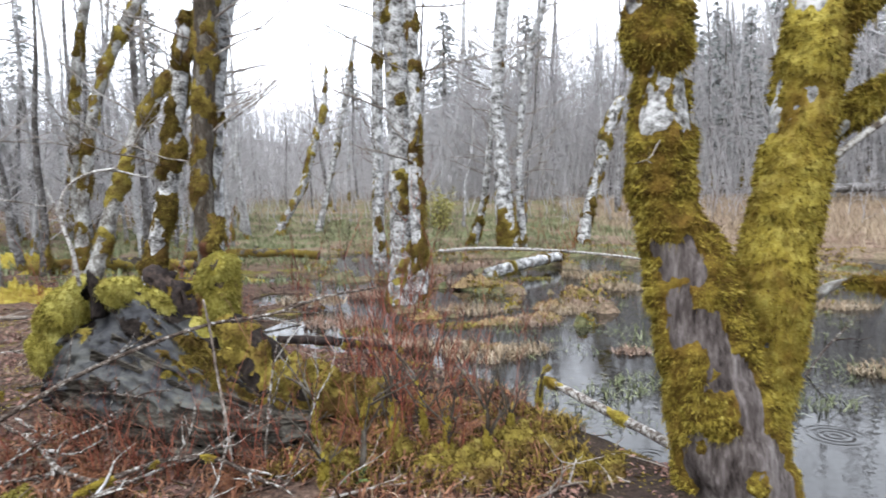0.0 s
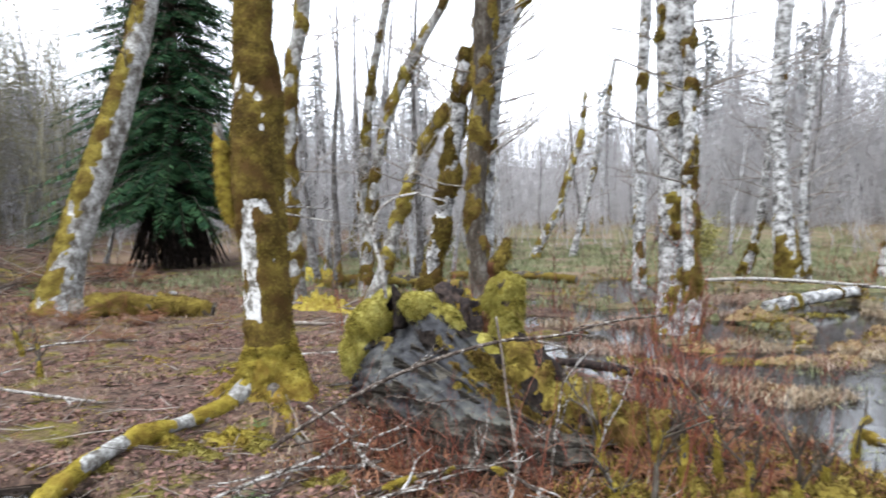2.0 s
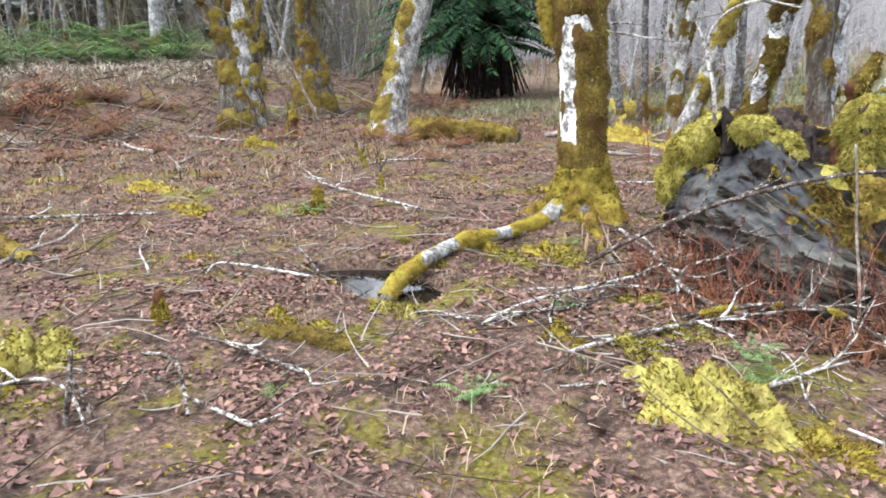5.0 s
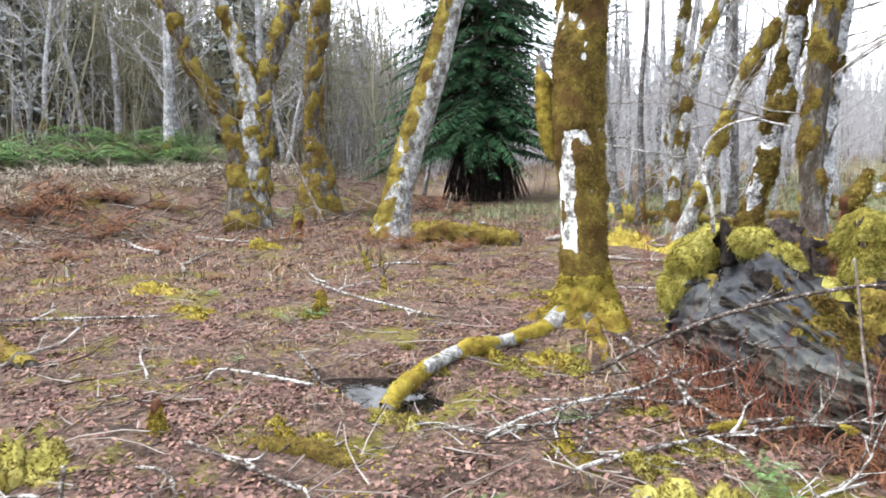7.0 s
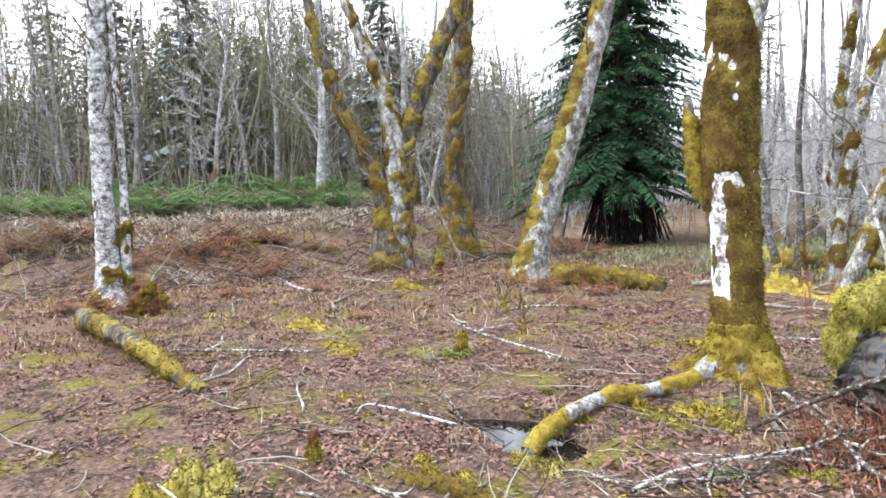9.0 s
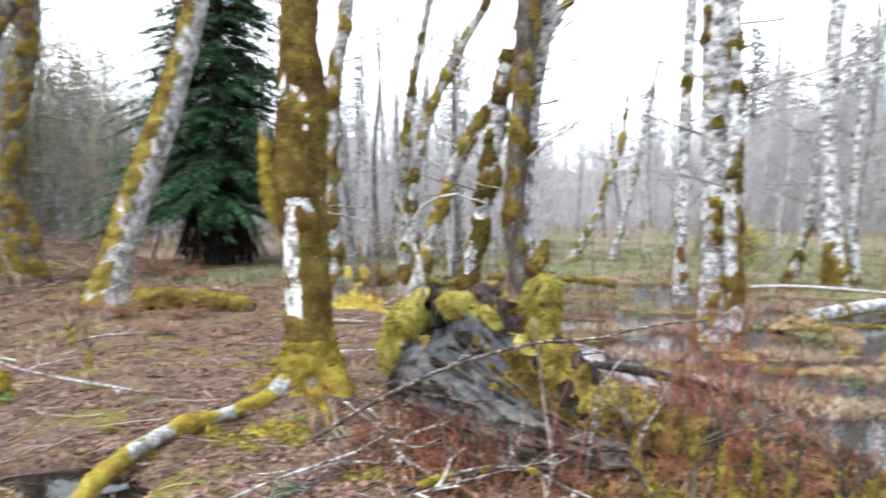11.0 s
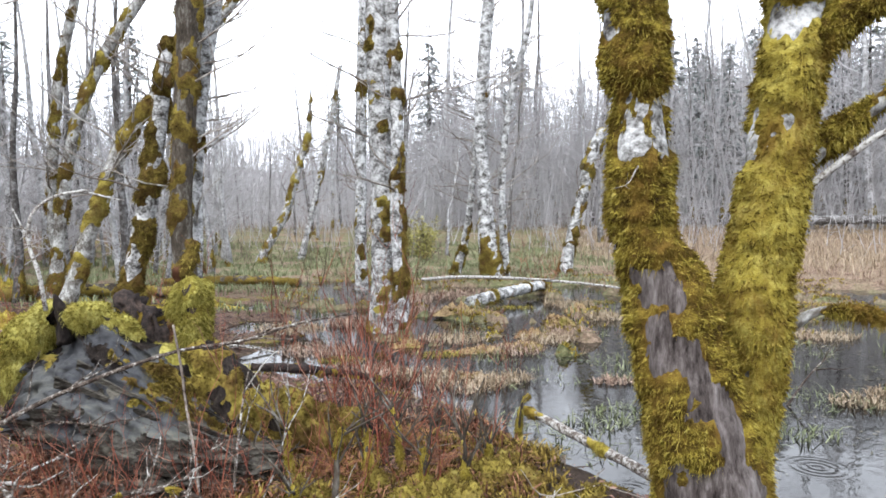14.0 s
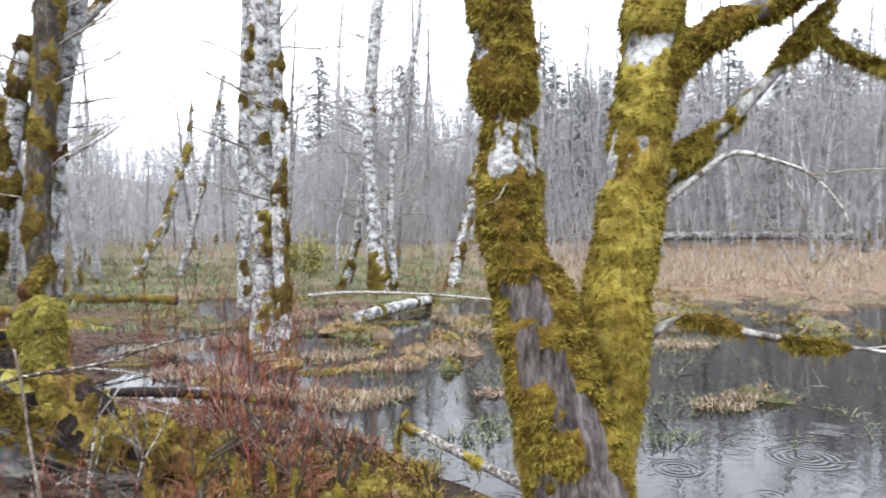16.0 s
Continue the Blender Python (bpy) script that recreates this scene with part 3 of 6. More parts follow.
def build_ground():
    xs = sorted(set(list(np.round(np.arange(-7, 5.01, 0.1), 3)) + list(np.round(np.arange(-16, 14.1, 0.25), 3)) + list(np.arange(-50, 51, 1.5)) + [-900, -400, -200, -140, -110, -95, -80, -70, -60, 60, 70, 80, 95, 110, 140, 200, 400, 900]))
    ys = sorted(set(list(np.round(np.arange(-1, 9.01, 0.1), 3)) + list(np.round(np.arange(-6, 22.1, 0.25), 3)) + list(np.arange(-40, 70, 1.5)) + [-900, -300, -120, -60, 80, 95, 110, 140, 200, 400, 900]))
    def thin(a):
        out = [a[0]]
        for q in a[1:]:
            if q - out[-1] > 0.055:
                out.append(q)
        return out
    xs, ys = thin(xs), thin(ys)
    V, cover = [], []
    for y in ys:
        for x in xs:
            V.append((x, y, height(x, y)))
            s = shore_side(x, y)
            nz = fbm(x * 0.35, y * 0.35, 3.0)
            wet = smooth(-0.3, 0.6, s + nz)
            wet = max(wet, smooth(13, 19, y + 3 * nz) * smooth(-16, -10, x))
            straw = max(smooth(19.8, 21.4, -x * 0.95 + 0.12 * y + nz) * smooth(24.5, 22.8, -x * 0.95 + 0.12 * y) * smooth(34, 18, y), smooth(13, 18, y + 0.3 * (x - 6)) * smooth(5, 9, x))
            straw *= smooth(46, 38, math.hypot(x, y))
            wet *= smooth(50, 36, math.hypot(x, y))
            # alpha: less than one where shade is painted under the shore shrubs
            cover.append((wet, straw * 0.85, smooth(44, 62, math.hypot(x, y)), 1 - 0.9 * smooth(-1.7, -0.7, s + 0.6 * nz) * smooth(0.6, 0.1, s) * smooth(2.6, 3.1, y) * smooth(6.6, 5.4, y)))
    w = len(xs)
    F = [(j * w + i, j * w + i + 1, (j + 1) * w + i + 1, (j + 1) * w + i) for j in range(len(ys) - 1) for i in range(w - 1)]
    g = mesh_ob("ground", V, F, M_GROUND)
    ca = g.data.color_attributes.new("cover", "FLOAT_COLOR", "POINT")
    ca.data.foreach_set("color", [c for q in cover for c in q])
    tagged(g, "damp forest floor of brown leaf litter, moss and dead swamp grass", "ground", kind="structure")
    wv = [(-6, -60, WATER_Z), (60, -60, WATER_Z), (60, 40, WATER_Z), (-6, 40, WATER_Z)]
    wob = mesh_ob("water", wv, [(0, 1, 2, 3)], M_WATER, flat=True)
    tagged(wob, "still dark swamp water mirroring the pale sky", "water", kind="structure")


build_ground()
G = height


# ---- the mossy trees ----
def fork_tree():
    o = (1.6, 3.3, -0.15)
    t = empty_at("forked_tree", *o)
    left = [(1.62, 3.3, -0.3, 0.33), (1.57, 3.28, 0.1, 0.285), (1.48, 3.27, 0.5, 0.235), (1.39, 3.29, 0.85, 0.2), (1.34, 3.36, 1.18, 0.19), (1.25, 3.39, 1.42, 0.15), (1.21, 3.4, 1.62, 0.14), (1.21, 3.4, 1.86, 0.145), (1.2, 3.4, 2.08, 0.12), (1.2, 3.4, 2.2, 0.105), (1.18, 3.41, 2.36, 0.145), (1.16, 3.41, 2.6, 0.145), (1.15, 3.42, 2.84, 0.135)]
    left = upward(left, 8.5, (-0.3, 0.3), 0.05)
    right = [(1.76, 3.46, -0.3, 0.16), (1.78, 3.44, 0.1, 0.13), (1.81, 3.38, 0.57, 0.105), (1.8, 3.32, 0.88, 0.122), (1.77, 3.31, 1.13, 0.155), (1.78, 3.3, 1.31, 0.145), (1.82, 3.28, 1.56, 0.142), (1.85, 3.27, 1.83, 0.14), (1.88, 3.26, 2.1, 0.135), (1.91, 3.24, 2.34, 0.125), (1.93, 3.23, 2.64, 0.13), (1.95, 3.22, 2.82, 0.128)]
    right = upward(right, 9, (0.4, 0.2), 0.05)
    stem(t, o, left[:6], M_SCAR, 1.3, 0.12, 4, 44, 0.03, label="grey bark with a bare scar")
    stem(t, o, left[5:], M_BIRCH, 1.3, 0.12, 4, 44, 0.03, label="white lichened bark")
    upper = moss_rule(0.54, [(0.72, 1.16, -92, 30), (0.3, 0.9, -72, 26), (0.05, 0.55, -108, 22), (2.23, 2.47, -80, 180), (2.02, 2.46, -46, 32), (1.5, 2.05, -26, 15), (1.5, 1.7, 170, 18)])

    def patchy(p, d, k):
        return upper(p, d, k) - 0.42 * smooth(1.0, 0.45, p.z) + 0.5 * fbm(p.x * 5, p.y * 5, p.z * 3 + 9, 3) * smooth(1.1, 0.6, p.z)

    moss_coat(local(left, o), 56, 0.025, 0.12, 4, 1.3, None, patchy, 0.048, t, random.Random(13), 72000, 0.034, M_MOSS)
    stem(t, o, right, M_BIRCH, 5.1, 0.08, 4, 40, 0.03, rule=moss_rule(0.68, [(0.8, 1.1, -150, 26), (2.55, 2.88, -130, 95)]), thick=0.042, tufts=52000, tuft_len=0.034)
    for nm, pts, amt, th in (("limb", [(1.9, 3.24, 2.29, 0.085), (2.05, 3.17, 2.49, 0.072), (2.2, 3.08, 2.61, 0.068), (2.35, 2.98, 2.69, 0.064), (2.5, 2.89, 2.77, 0.06), (3.1, 2.6, 3.2, 0.05), (3.7, 2.4, 3.8, 0.03)], 0.5, 0.035),
                             ("limb", [(1.86, 3.3, 1.72, 0.07), (2.01, 3.28, 1.87, 0.058), (2.2, 3.2, 2.05, 0.05), (2.34, 3.11, 2.19, 0.036), (2.54, 2.97, 2.46, 0.03), (2.64, 2.9, 2.62, 0.03), (2.8, 2.78, 2.85, 0.026), (3.2, 2.5, 3.4, 0.02)], 0.28, 0.03),
                             ("branch", [(2.64, 2.9, 2.62, 0.02), (2.71, 2.88, 2.54, 0.015), (2.78, 2.84, 2.47, 0.015), (2.9, 2.74, 2.38, 0.018), (3.02, 2.63, 2.3, 0.012), (3.3, 2.5, 2.2, 0.006)], 0.05, 0.02),
                             ("branch", [(1.84, 3.3, 0.96, 0.05), (1.94, 3.28, 1.01, 0.036), (2.06, 3.22, 1.1, 0.022), (2.21, 3.14, 1.11, 0.018), (2.35, 3.05, 1.07, 0.02), (2.54, 2.91, 1.03, 0.018), (2.65, 2.82, 1.02, 0.011), (2.84, 2.65, 1.01, 0.008), (3.1, 2.45, 0.96, 0.004)], 0.22, 0.02),
                             ("branch", [(1.92, 3.28, 1.6, 0.02), (2.0, 3.24, 1.72, 0.018), (2.16, 3.14, 1.88, 0.016), (2.3, 3.05, 1.99, 0.014), (2.46, 2.93, 1.94, 0.01), (2.58, 2.83, 1.86, 0.008), (2.68, 2.75, 1.7, 0.006), (2.72, 2.72, 1.54, 0.003)], -0.5, 0.0)):
        stem(t, o, pts, M_WHITESTICK if amt < -0.3 else M_BARK, pts[0][2] * 3, 0.1, 6, 12, 0.03, rule=moss_rule(amt) if th else None, thick=th, tufts=(9000 if nm == "limb" else 4200) if th else 0, tuft_len=0.036, name=nm)
    rng = random.Random(5)
    s = Sticks(3)
    for p, d, ln in (((2.54, 2.91, 1.03), (0.6, -0.3, 0.5), 0.35), ((2.56, 2.9, 1.02), (0.3, -0.2, -0.6), 0.3), ((2.46, 2.93, 1.94), (0.3, -0.3, -0.5), 0.7), ((2.3, 3.05, 1.98), (0.5, -0.1, -0.6), 0.9), ((2.58, 2.83, 1.86), (0.6, -0.2, 0.2), 0.7),
                     ((2.54, 2.97, 2.46), (0.2, -0.3, -0.4), 0.3), ((2.3, 3.13, 2.15), (0.2, 0.3, 0.5), 0.4), ((2.75, 2.73, 1.01), (0.6, -0.2, 0.3), 0.6), ((1.2, 3.3, 1.9), (-0.3, -0.5, -0.4), 0.3)):
        q = Vector(p) - Vector(o)
        s.branch(rng, q, d, ln, 0.006, 1, 3, 0.3, 0)
    tagged(s.made("twig_spray", M_TWIG, t), kind="stuff")
    crown(t, o, left, rng, 4.6, 7, 1.6, 0.03, M_TWIG)
    crown(t, o, right, rng, 4.6, 7, 1.6, 0.03, M_TWIG)
    tagged(t, "forked alder wrapped in thick yellow-green moss at the pond's edge", "tree")


def main_flare(z, a):
    k = smooth(0.5, -0.15, z)
    return k * (0.5 + 0.3 * max(0, math.cos(3 * a + 0.6)))


def main_tree():
    o = (-3.62, 4.42, 0.05)
    t = empty_at("alder_tree", *o)
    pts = [(-3.6, 4.43, -0.12, 0.3), (-3.62, 4.42, 0.16, 0.235), (-3.63, 4.41, 0.42, 0.2), (-3.64, 4.4, 0.87, 0.178), (-3.66, 4.39, 1.37, 0.18), (-3.68, 4.37, 1.86, 0.188), (-3.68, 4.38, 2.35, 0.19), (-3.68, 4.38, 2.83, 0.165), (-3.69, 4.37, 3.3, 0.135)]
    pts = upward(pts, 10, (0.2, 0.4), 0.05)
    stem(t, o, pts, M_WHITEBARK, 2.7, 0.09, 3, 44, 0.035, flare=main_flare, rule=moss_rule(0.6, [(0.68, 1.72, -86, 23), (1.54, 1.78, -56, 38), (1.14, 1.28, -32, 13), (0.4, 0.75, -125, 14), (0.05, 0.16, -45, 12)]), thick=0.038, tufts=38000, tuft_len=0.026, moss=M_MOSS_DARK, label="trunk with white lichen patches")
    apron = moss_rule(0.6, [(0.62, 1.2, -80, 15), (0.05, 0.16, -45, 12)])
    moss_coat(local(pts[:6], o), 44, 0.03, 0.09, 3, 2.7, main_flare, lambda p, d, k: apron(p, d, k) - 1.6 * smooth(0.35, 0.95, p.z + 0.5 * k), 0.05, t, random.Random(21), 22000, 0.03, M_MOSS)
    # roots
    for k, (pts2, amt) in enumerate((([(-3.7, 4.2, 0.2, 0.1), (-3.74, 3.9, 0.11, 0.065), (-3.8, 3.5, 0.1, 0.05), (-3.86, 3.2, 0.1, 0.055), (-3.84, 2.8, 0.06, 0.055), (-3.76, 2.42, -0.02, 0.055), (-3.72, 2.3, -0.1, 0.05)], 0.24),
                                     ([(-3.5, 4.25, 0.2, 0.1), (-3.2, 4.0, 0.1, 0.045), (-2.9, 3.7, 0.06, 0.025), (-2.5, 3.4, 0.02, 0.018)], 0.0),
                                     ([(-3.8, 4.4, 0.2, 0.1), (-4.05, 4.35, 0.08, 0.09), (-4.3, 4.3, -0.05, 0.06)], 0.35))):
        stem(t, o, pts2, M_BARK if k == 0 else M_DARKBARK, 3 + k * 1.7, 0.15, 6, 18, 0.03, rule=moss_rule(amt), thick=0.022, tufts=3000, tuft_len=0.022, name="root")
    rng = random.Random(9)
    # side knob and dead twigs
    stem(t, o, [(-3.83, 4.3, 1.55, 0.05), (-3.9, 4.27, 1.75, 0.06), (-3.94, 4.25, 2.1, 0.05), (-3.97, 4.23, 2.4, 0.03)], M_BARK, 4.4, 0.2, 5, 14, 0.03, rule=moss_rule(0.5), thick=0.03, tufts=1500, name="side_shoot")
    s = Sticks(3)
    for p, d, ln in (((-3.5, 4.45, 1.65), (0.7, 0.6, -0.1), 0.6), ((-3.55, 4.5, 1.7), (0.6, 0.7, -0.05), 0.5)):
        s.branch(rng, Vector(p) - Vector(o), d, ln, 0.012, 1, 2, 0.12, 0)
    tagged(s.made("twig_spray", M_WHITESTICK, t), kind="stuff")
    crown(t, o, pts, rng, 4.8, 14, 2.0, 0.035, M_TWIG)
    tagged(t, "stout alder with mossy trunk, white lichen patch and spreading roots", "tree")


def plain_tree(name, label, stems, mossy, bark, seed, thick=0.03, tufts=2500, tops=9.0, twigs=20, low=None, group="", bare=()):
    x, y = stems[0][0][0], stems[0][0][1]
    o = (x, y, G(x, y))
    t = empty_at(name, *o)
    rng = random.Random(seed)
    for k, pts in enumerate(stems):
        p = list(pts)
        if k == 0 or p[0][2] < 0.8:
            dx, dy = p[0][0], p[0][1]
            p = [(dx, dy, G(dx, dy) - 0.15, p[0][3] * 1.25)] + [q for q in p if q[2] > G(dx, dy) + 0.12]
        full = upward(p, tops * rng.uniform(0.85, 1.1), (rng.uniform(-.4, .4), rng.uniform(-.4, .4)), 0.025) if tops else p
        am = mossy[k] if k < len(mossy) else mossy[-1]
        stem(t, o, full, bark[k % len(bark)], seed + k * 2.3, 0.1, 2.6, 20, 0.07, rule=moss_rule(am, bare, low=low) if am > -0.9 else None, thick=thick, tufts=int(tufts * 1.5), tuft_len=0.045, moss=M_MOSS_DARK)
        if twigs:
            crown(t, o, full, rng, 1.6, twigs, 1.4, 0.02, M_TWIG, 2, 3)
    tagged(t, label, "tree", group)
    return t


fork_tree()
main_tree()
plain_tree("birch_tree", "pale-barked twin-stemmed birch with tufts of moss, in the swamp", [[(-0.7, 9.82, -0.04, 0.24), (-0.7, 9.82, 0.55, 0.185), (-0.7, 9.82, 0.98, 0.178), (-0.71, 9.82, 2.24, 0.172), (-0.73, 9.81, 3.49, 0.182), (-0.73, 9.81, 4.72, 0.195)], [(-0.4, 9.33, 0.0, 0.12), (-0.41, 9.33, 0.45, 0.1), (-0.44, 9.33, 1.09, 0.095), (-0.47, 9.33, 1.97, 0.095), (-0.45, 9.33, 2.99, 0.085), (-0.5, 9.33, 4.55, 0.09)]], [-0.38, -0.28], [M_BIRCH], 21, 0.05, 5000, 11)
plain_tree("birch_tree", "slender white birch beside the swamp", [[(-1.73, 15.68, 0, 0.16), (-1.73, 15.68, 1.28, 0.14), (-1.69, 15.68, 3.95, 0.135), (-1.6, 15.69, 6.56, 0.13)]], [-0.4], [M_BIRCH], 22, tops=12)
plain_tree("alder_tree", "grey alder with a mossy foot on the swamp's edge", [[(1.52, 17.03, -0.06, 0.25), (1.35, 17.05, 1.24, 0.23), (1.28, 17.05, 2.63, 0.165), (1.2, 17.06, 4.02, 0.16), (1.39, 17.04, 6.74, 0.16)], [(1.9, 17.6, 0, 0.1), (1.8, 17.6, 2.4, 0.09), (2.0, 17.6, 4.5, 0.08), (2.5, 17.5, 6.6, 0.07)], [(0.5, 18.5, 0, 0.12), (0.9, 18.4, 1.3, 0.1), (1.15, 18.3, 3.7, 0.08)]], [-0.25, -0.5, -0.3], [M_BIRCH], 23, 0.06, 4000, 11, low=1.2, twigs=44)
plain_tree("broken_tree", "snapped birch trunk with a moss-draped top", [[(3.53, 18.19, -0.04, 0.17), (3.78, 18.14, 1.2, 0.14), (4.02, 18.09, 2.06, 0.15), (4.22, 18.04, 3.05, 0.17), (4.46, 17.98, 3.74, 0.14), (4.64, 17.94, 3.93, 0.08)]], [-0.1], [M_BIRCH], 24, 0.08, 4000, 0, twigs=3)
plain_tree("alder_tree", "mossy alder clump with balls of moss along one stem", [[(-4.33, 9.2, 0.1, 0.17), (-4.24, 9.27, 0.57, 0.13), (-4.13, 9.31, 1.17, 0.13), (-3.96, 9.38, 1.95, 0.12), (-3.83, 9.44, 2.98, 0.11), (-3.72, 9.48, 3.83, 0.09), (-3.65, 9.51, 4.17, 0.05)]], [0.1], [M_BIRCH], 25, 0.1, 9000, 0, twigs=5)
plain_tree("alder_tree", "dark-barked alder with moss lumps and a pale second stem", [[(-3.2, 8.8, 0.1, 0.2), (-3.22, 8.81, 0.47, 0.165), (-3.28, 8.79, 1.04, 0.145), (-3.29, 8.78, 1.84, 0.135), (-3.22, 8.81, 3.04, 0.15), (-3.17, 8.83, 3.82, 0.16), (-3.12, 8.84, 4.61, 0.19)], [(-3.3, 9.1, 0.1, 0.1), (-3.25, 9.2, 1.2, 0.08), (-3.23, 9.23, 2.27, 0.075), (-3.14, 9.26, 3.51, 0.1), (-2.95, 9.32, 4.74, 0.11)]], [-0.08, -0.4], [M_DARKBARK, M_BIRCH], 26, 0.06, 6000, 10)
plain_tree("alder_tree", "leaning alder stem with patches of moss", [[(-5.8, 10.3, 0.1, 0.16), (-5.64, 10.37, 0.54, 0.13), (-5.41, 10.48, 1.42, 0.12), (-4.95, 10.7, 2.79, 0.115), (-4.39, 10.93, 3.73, 0.105), (-4.02, 11.07, 4.18, 0.09)]], [-0.05], [M_BARK], 27, 0.05, 4000, 8)
plain_tree("alder_tree", "leaning alder stem with patches of moss", [[(-6.9, 12.0, 0.0, 0.14), (-6.8, 12.01, 0.94, 0.11), (-6.7, 12.07, 1.96, 0.105), (-6.48, 12.18, 3.32, 0.105), (-6.02, 12.41, 4.68, 0.105), (-5.35, 12.71, 5.95, 0.09)]], [-0.1], [M_BARK], 28, 0.05, 3000, 10)
plain_tree("alder_tree", "slim alder with lichen and moss knobs", [[(-7.25, 12.9, 0.0, 0.13), (-7.29, 12.89, 0.77, 0.105), (-7.36, 12.85, 1.98, 0.1), (-7.21, 12.93, 4.15, 0.1), (-6.86, 13.11, 6.19, 0.08)]], [-0.2], [M_BARK], 29, 0.05, 3000, 10)
plain_tree("alder_tree", "tall mossy alder standing behind the stout one", [[(-7.49, 10.41, 0.1, 0.19), (-7.54, 10.38, 2.14, 0.155), (-7.54, 10.38, 3.44, 0.14), (-7.44, 10.45, 4.54, 0.14), (-7.3, 10.54, 5.45, 0.14)]], [-0.05], [M_BARK], 30, 0.05, 4000, 11)
plain_tree("dead_tree", "thin leaning dead tree with a forked tip", [[(-5.19, 25.23, -0.1, 0.13), (-4.88, 25.29, 1.1, 0.115), (-4.14, 25.42, 4.36, 0.1), (-3.59, 25.5, 7.36, 0.08)]], [-0.35], [M_BIRCH], 31, tops=0, twigs=8)
plain_tree("alder_tree", "small leaning alder with mossy foot in the swamp", [[(-6.1, 23.0, 0, 0.17), (-5.98, 23.0, 0.34, 0.15), (-5.24, 23.18, 1.75, 0.13), (-4.77, 23.28, 3.36, 0.12), (-4.42, 23.34, 4.46, 0.09)]], [0.0], [M_BIRCH], 32, 0.07, 2500, 7)
plain_tree("maple_tree", "many-stemmed maple leaning apart, hung with moss", [[(-14.7, 6.88, -0.04, 0.45), (-14.73, 6.84, 1.25, 0.3), (-14.83, 6.65, 2.47, 0.18), (-15.08, 6.09, 3.54, 0.15), (-15.24, 5.73, 4.71, 0.14), (-15.35, 5.46, 5.67, 0.11)], [(-14.6, 7.09, 0.15, 0.34), (-14.61, 7.08, 1.25, 0.31), (-14.6, 7.1, 2.59, 0.28), (-14.64, 7.02, 3.59, 0.22), (-14.78, 6.74, 4.71, 0.17), (-14.99, 6.31, 5.88, 0.11), (-15.06, 6.15, 6.26, 0.09)], [(-14.55, 7.18, 0.5, 0.25), (-14.49, 7.29, 2.32, 0.22), (-14.43, 7.41, 3.38, 0.2), (-14.26, 7.71, 4.3, 0.2), (-13.99, 8.15, 5.47, 0.2), (-13.8, 8.46, 6.25, 0.2)]], [0.08, -0.12, -0.02], [M_DARKBARK, M_BARK, M_DARKBARK], 33, 0.08, 6000, 11, twigs=16)
plain_tree("alder_tree", "tall mossy trunk with a swollen dark foot", [[(-16.26, 9.88, 0.0, 0.6), (-16.26, 9.88, 0.96, 0.48), (-16.3, 9.82, 1.92, 0.28), (-16.29, 9.84, 3.19, 0.23), (-16.15, 10.06, 5.22, 0.24), (-16.06, 10.19, 7.06, 0.25)]], [0.05], [M_DARKBARK], 34, 0.08, 5000, 12)
plain_tree("leaning_alder", "leaning alder with moss down one side and pale bark", [[(-10.92, 8.06, -0.06, 0.36), (-10.8, 8.2, 0.63, 0.29), (-10.64, 8.4, 1.54, 0.265), (-10.44, 8.63, 2.44, 0.265), (-10.2, 8.89, 3.53, 0.24), (-9.95, 9.14, 4.71, 0.21), (-9.84, 9.25, 5.35, 0.2)]], [0.38], [M_BARK], 35, 0.07, 9000, 10, twigs=8, bare=((-1, 12, 12, 68),))
plain_tree("birch_tree", "white-barked birch with moss bands and debris at its foot", [[(-12.7, 0.64, -0.05, 0.3), (-12.7, 0.62, 0.88, 0.19), (-12.7, 0.59, 1.98, 0.16), (-12.7, 0.62, 3.14, 0.16), (-12.69, 0.68, 4.91, 0.15)], [(-12.6, 0.85, 0.0, 0.08), (-12.6, 0.9, 2.4, 0.06), (-12.6, 0.85, 5.0, 0.05)]], [-0.3, -0.1], [M_BIRCH], 36, 0.05, 5000, 11, low=1.0)


# ---- the conifer ----
def side_of(d):
    return Vector((-d.y, d.x, 0))


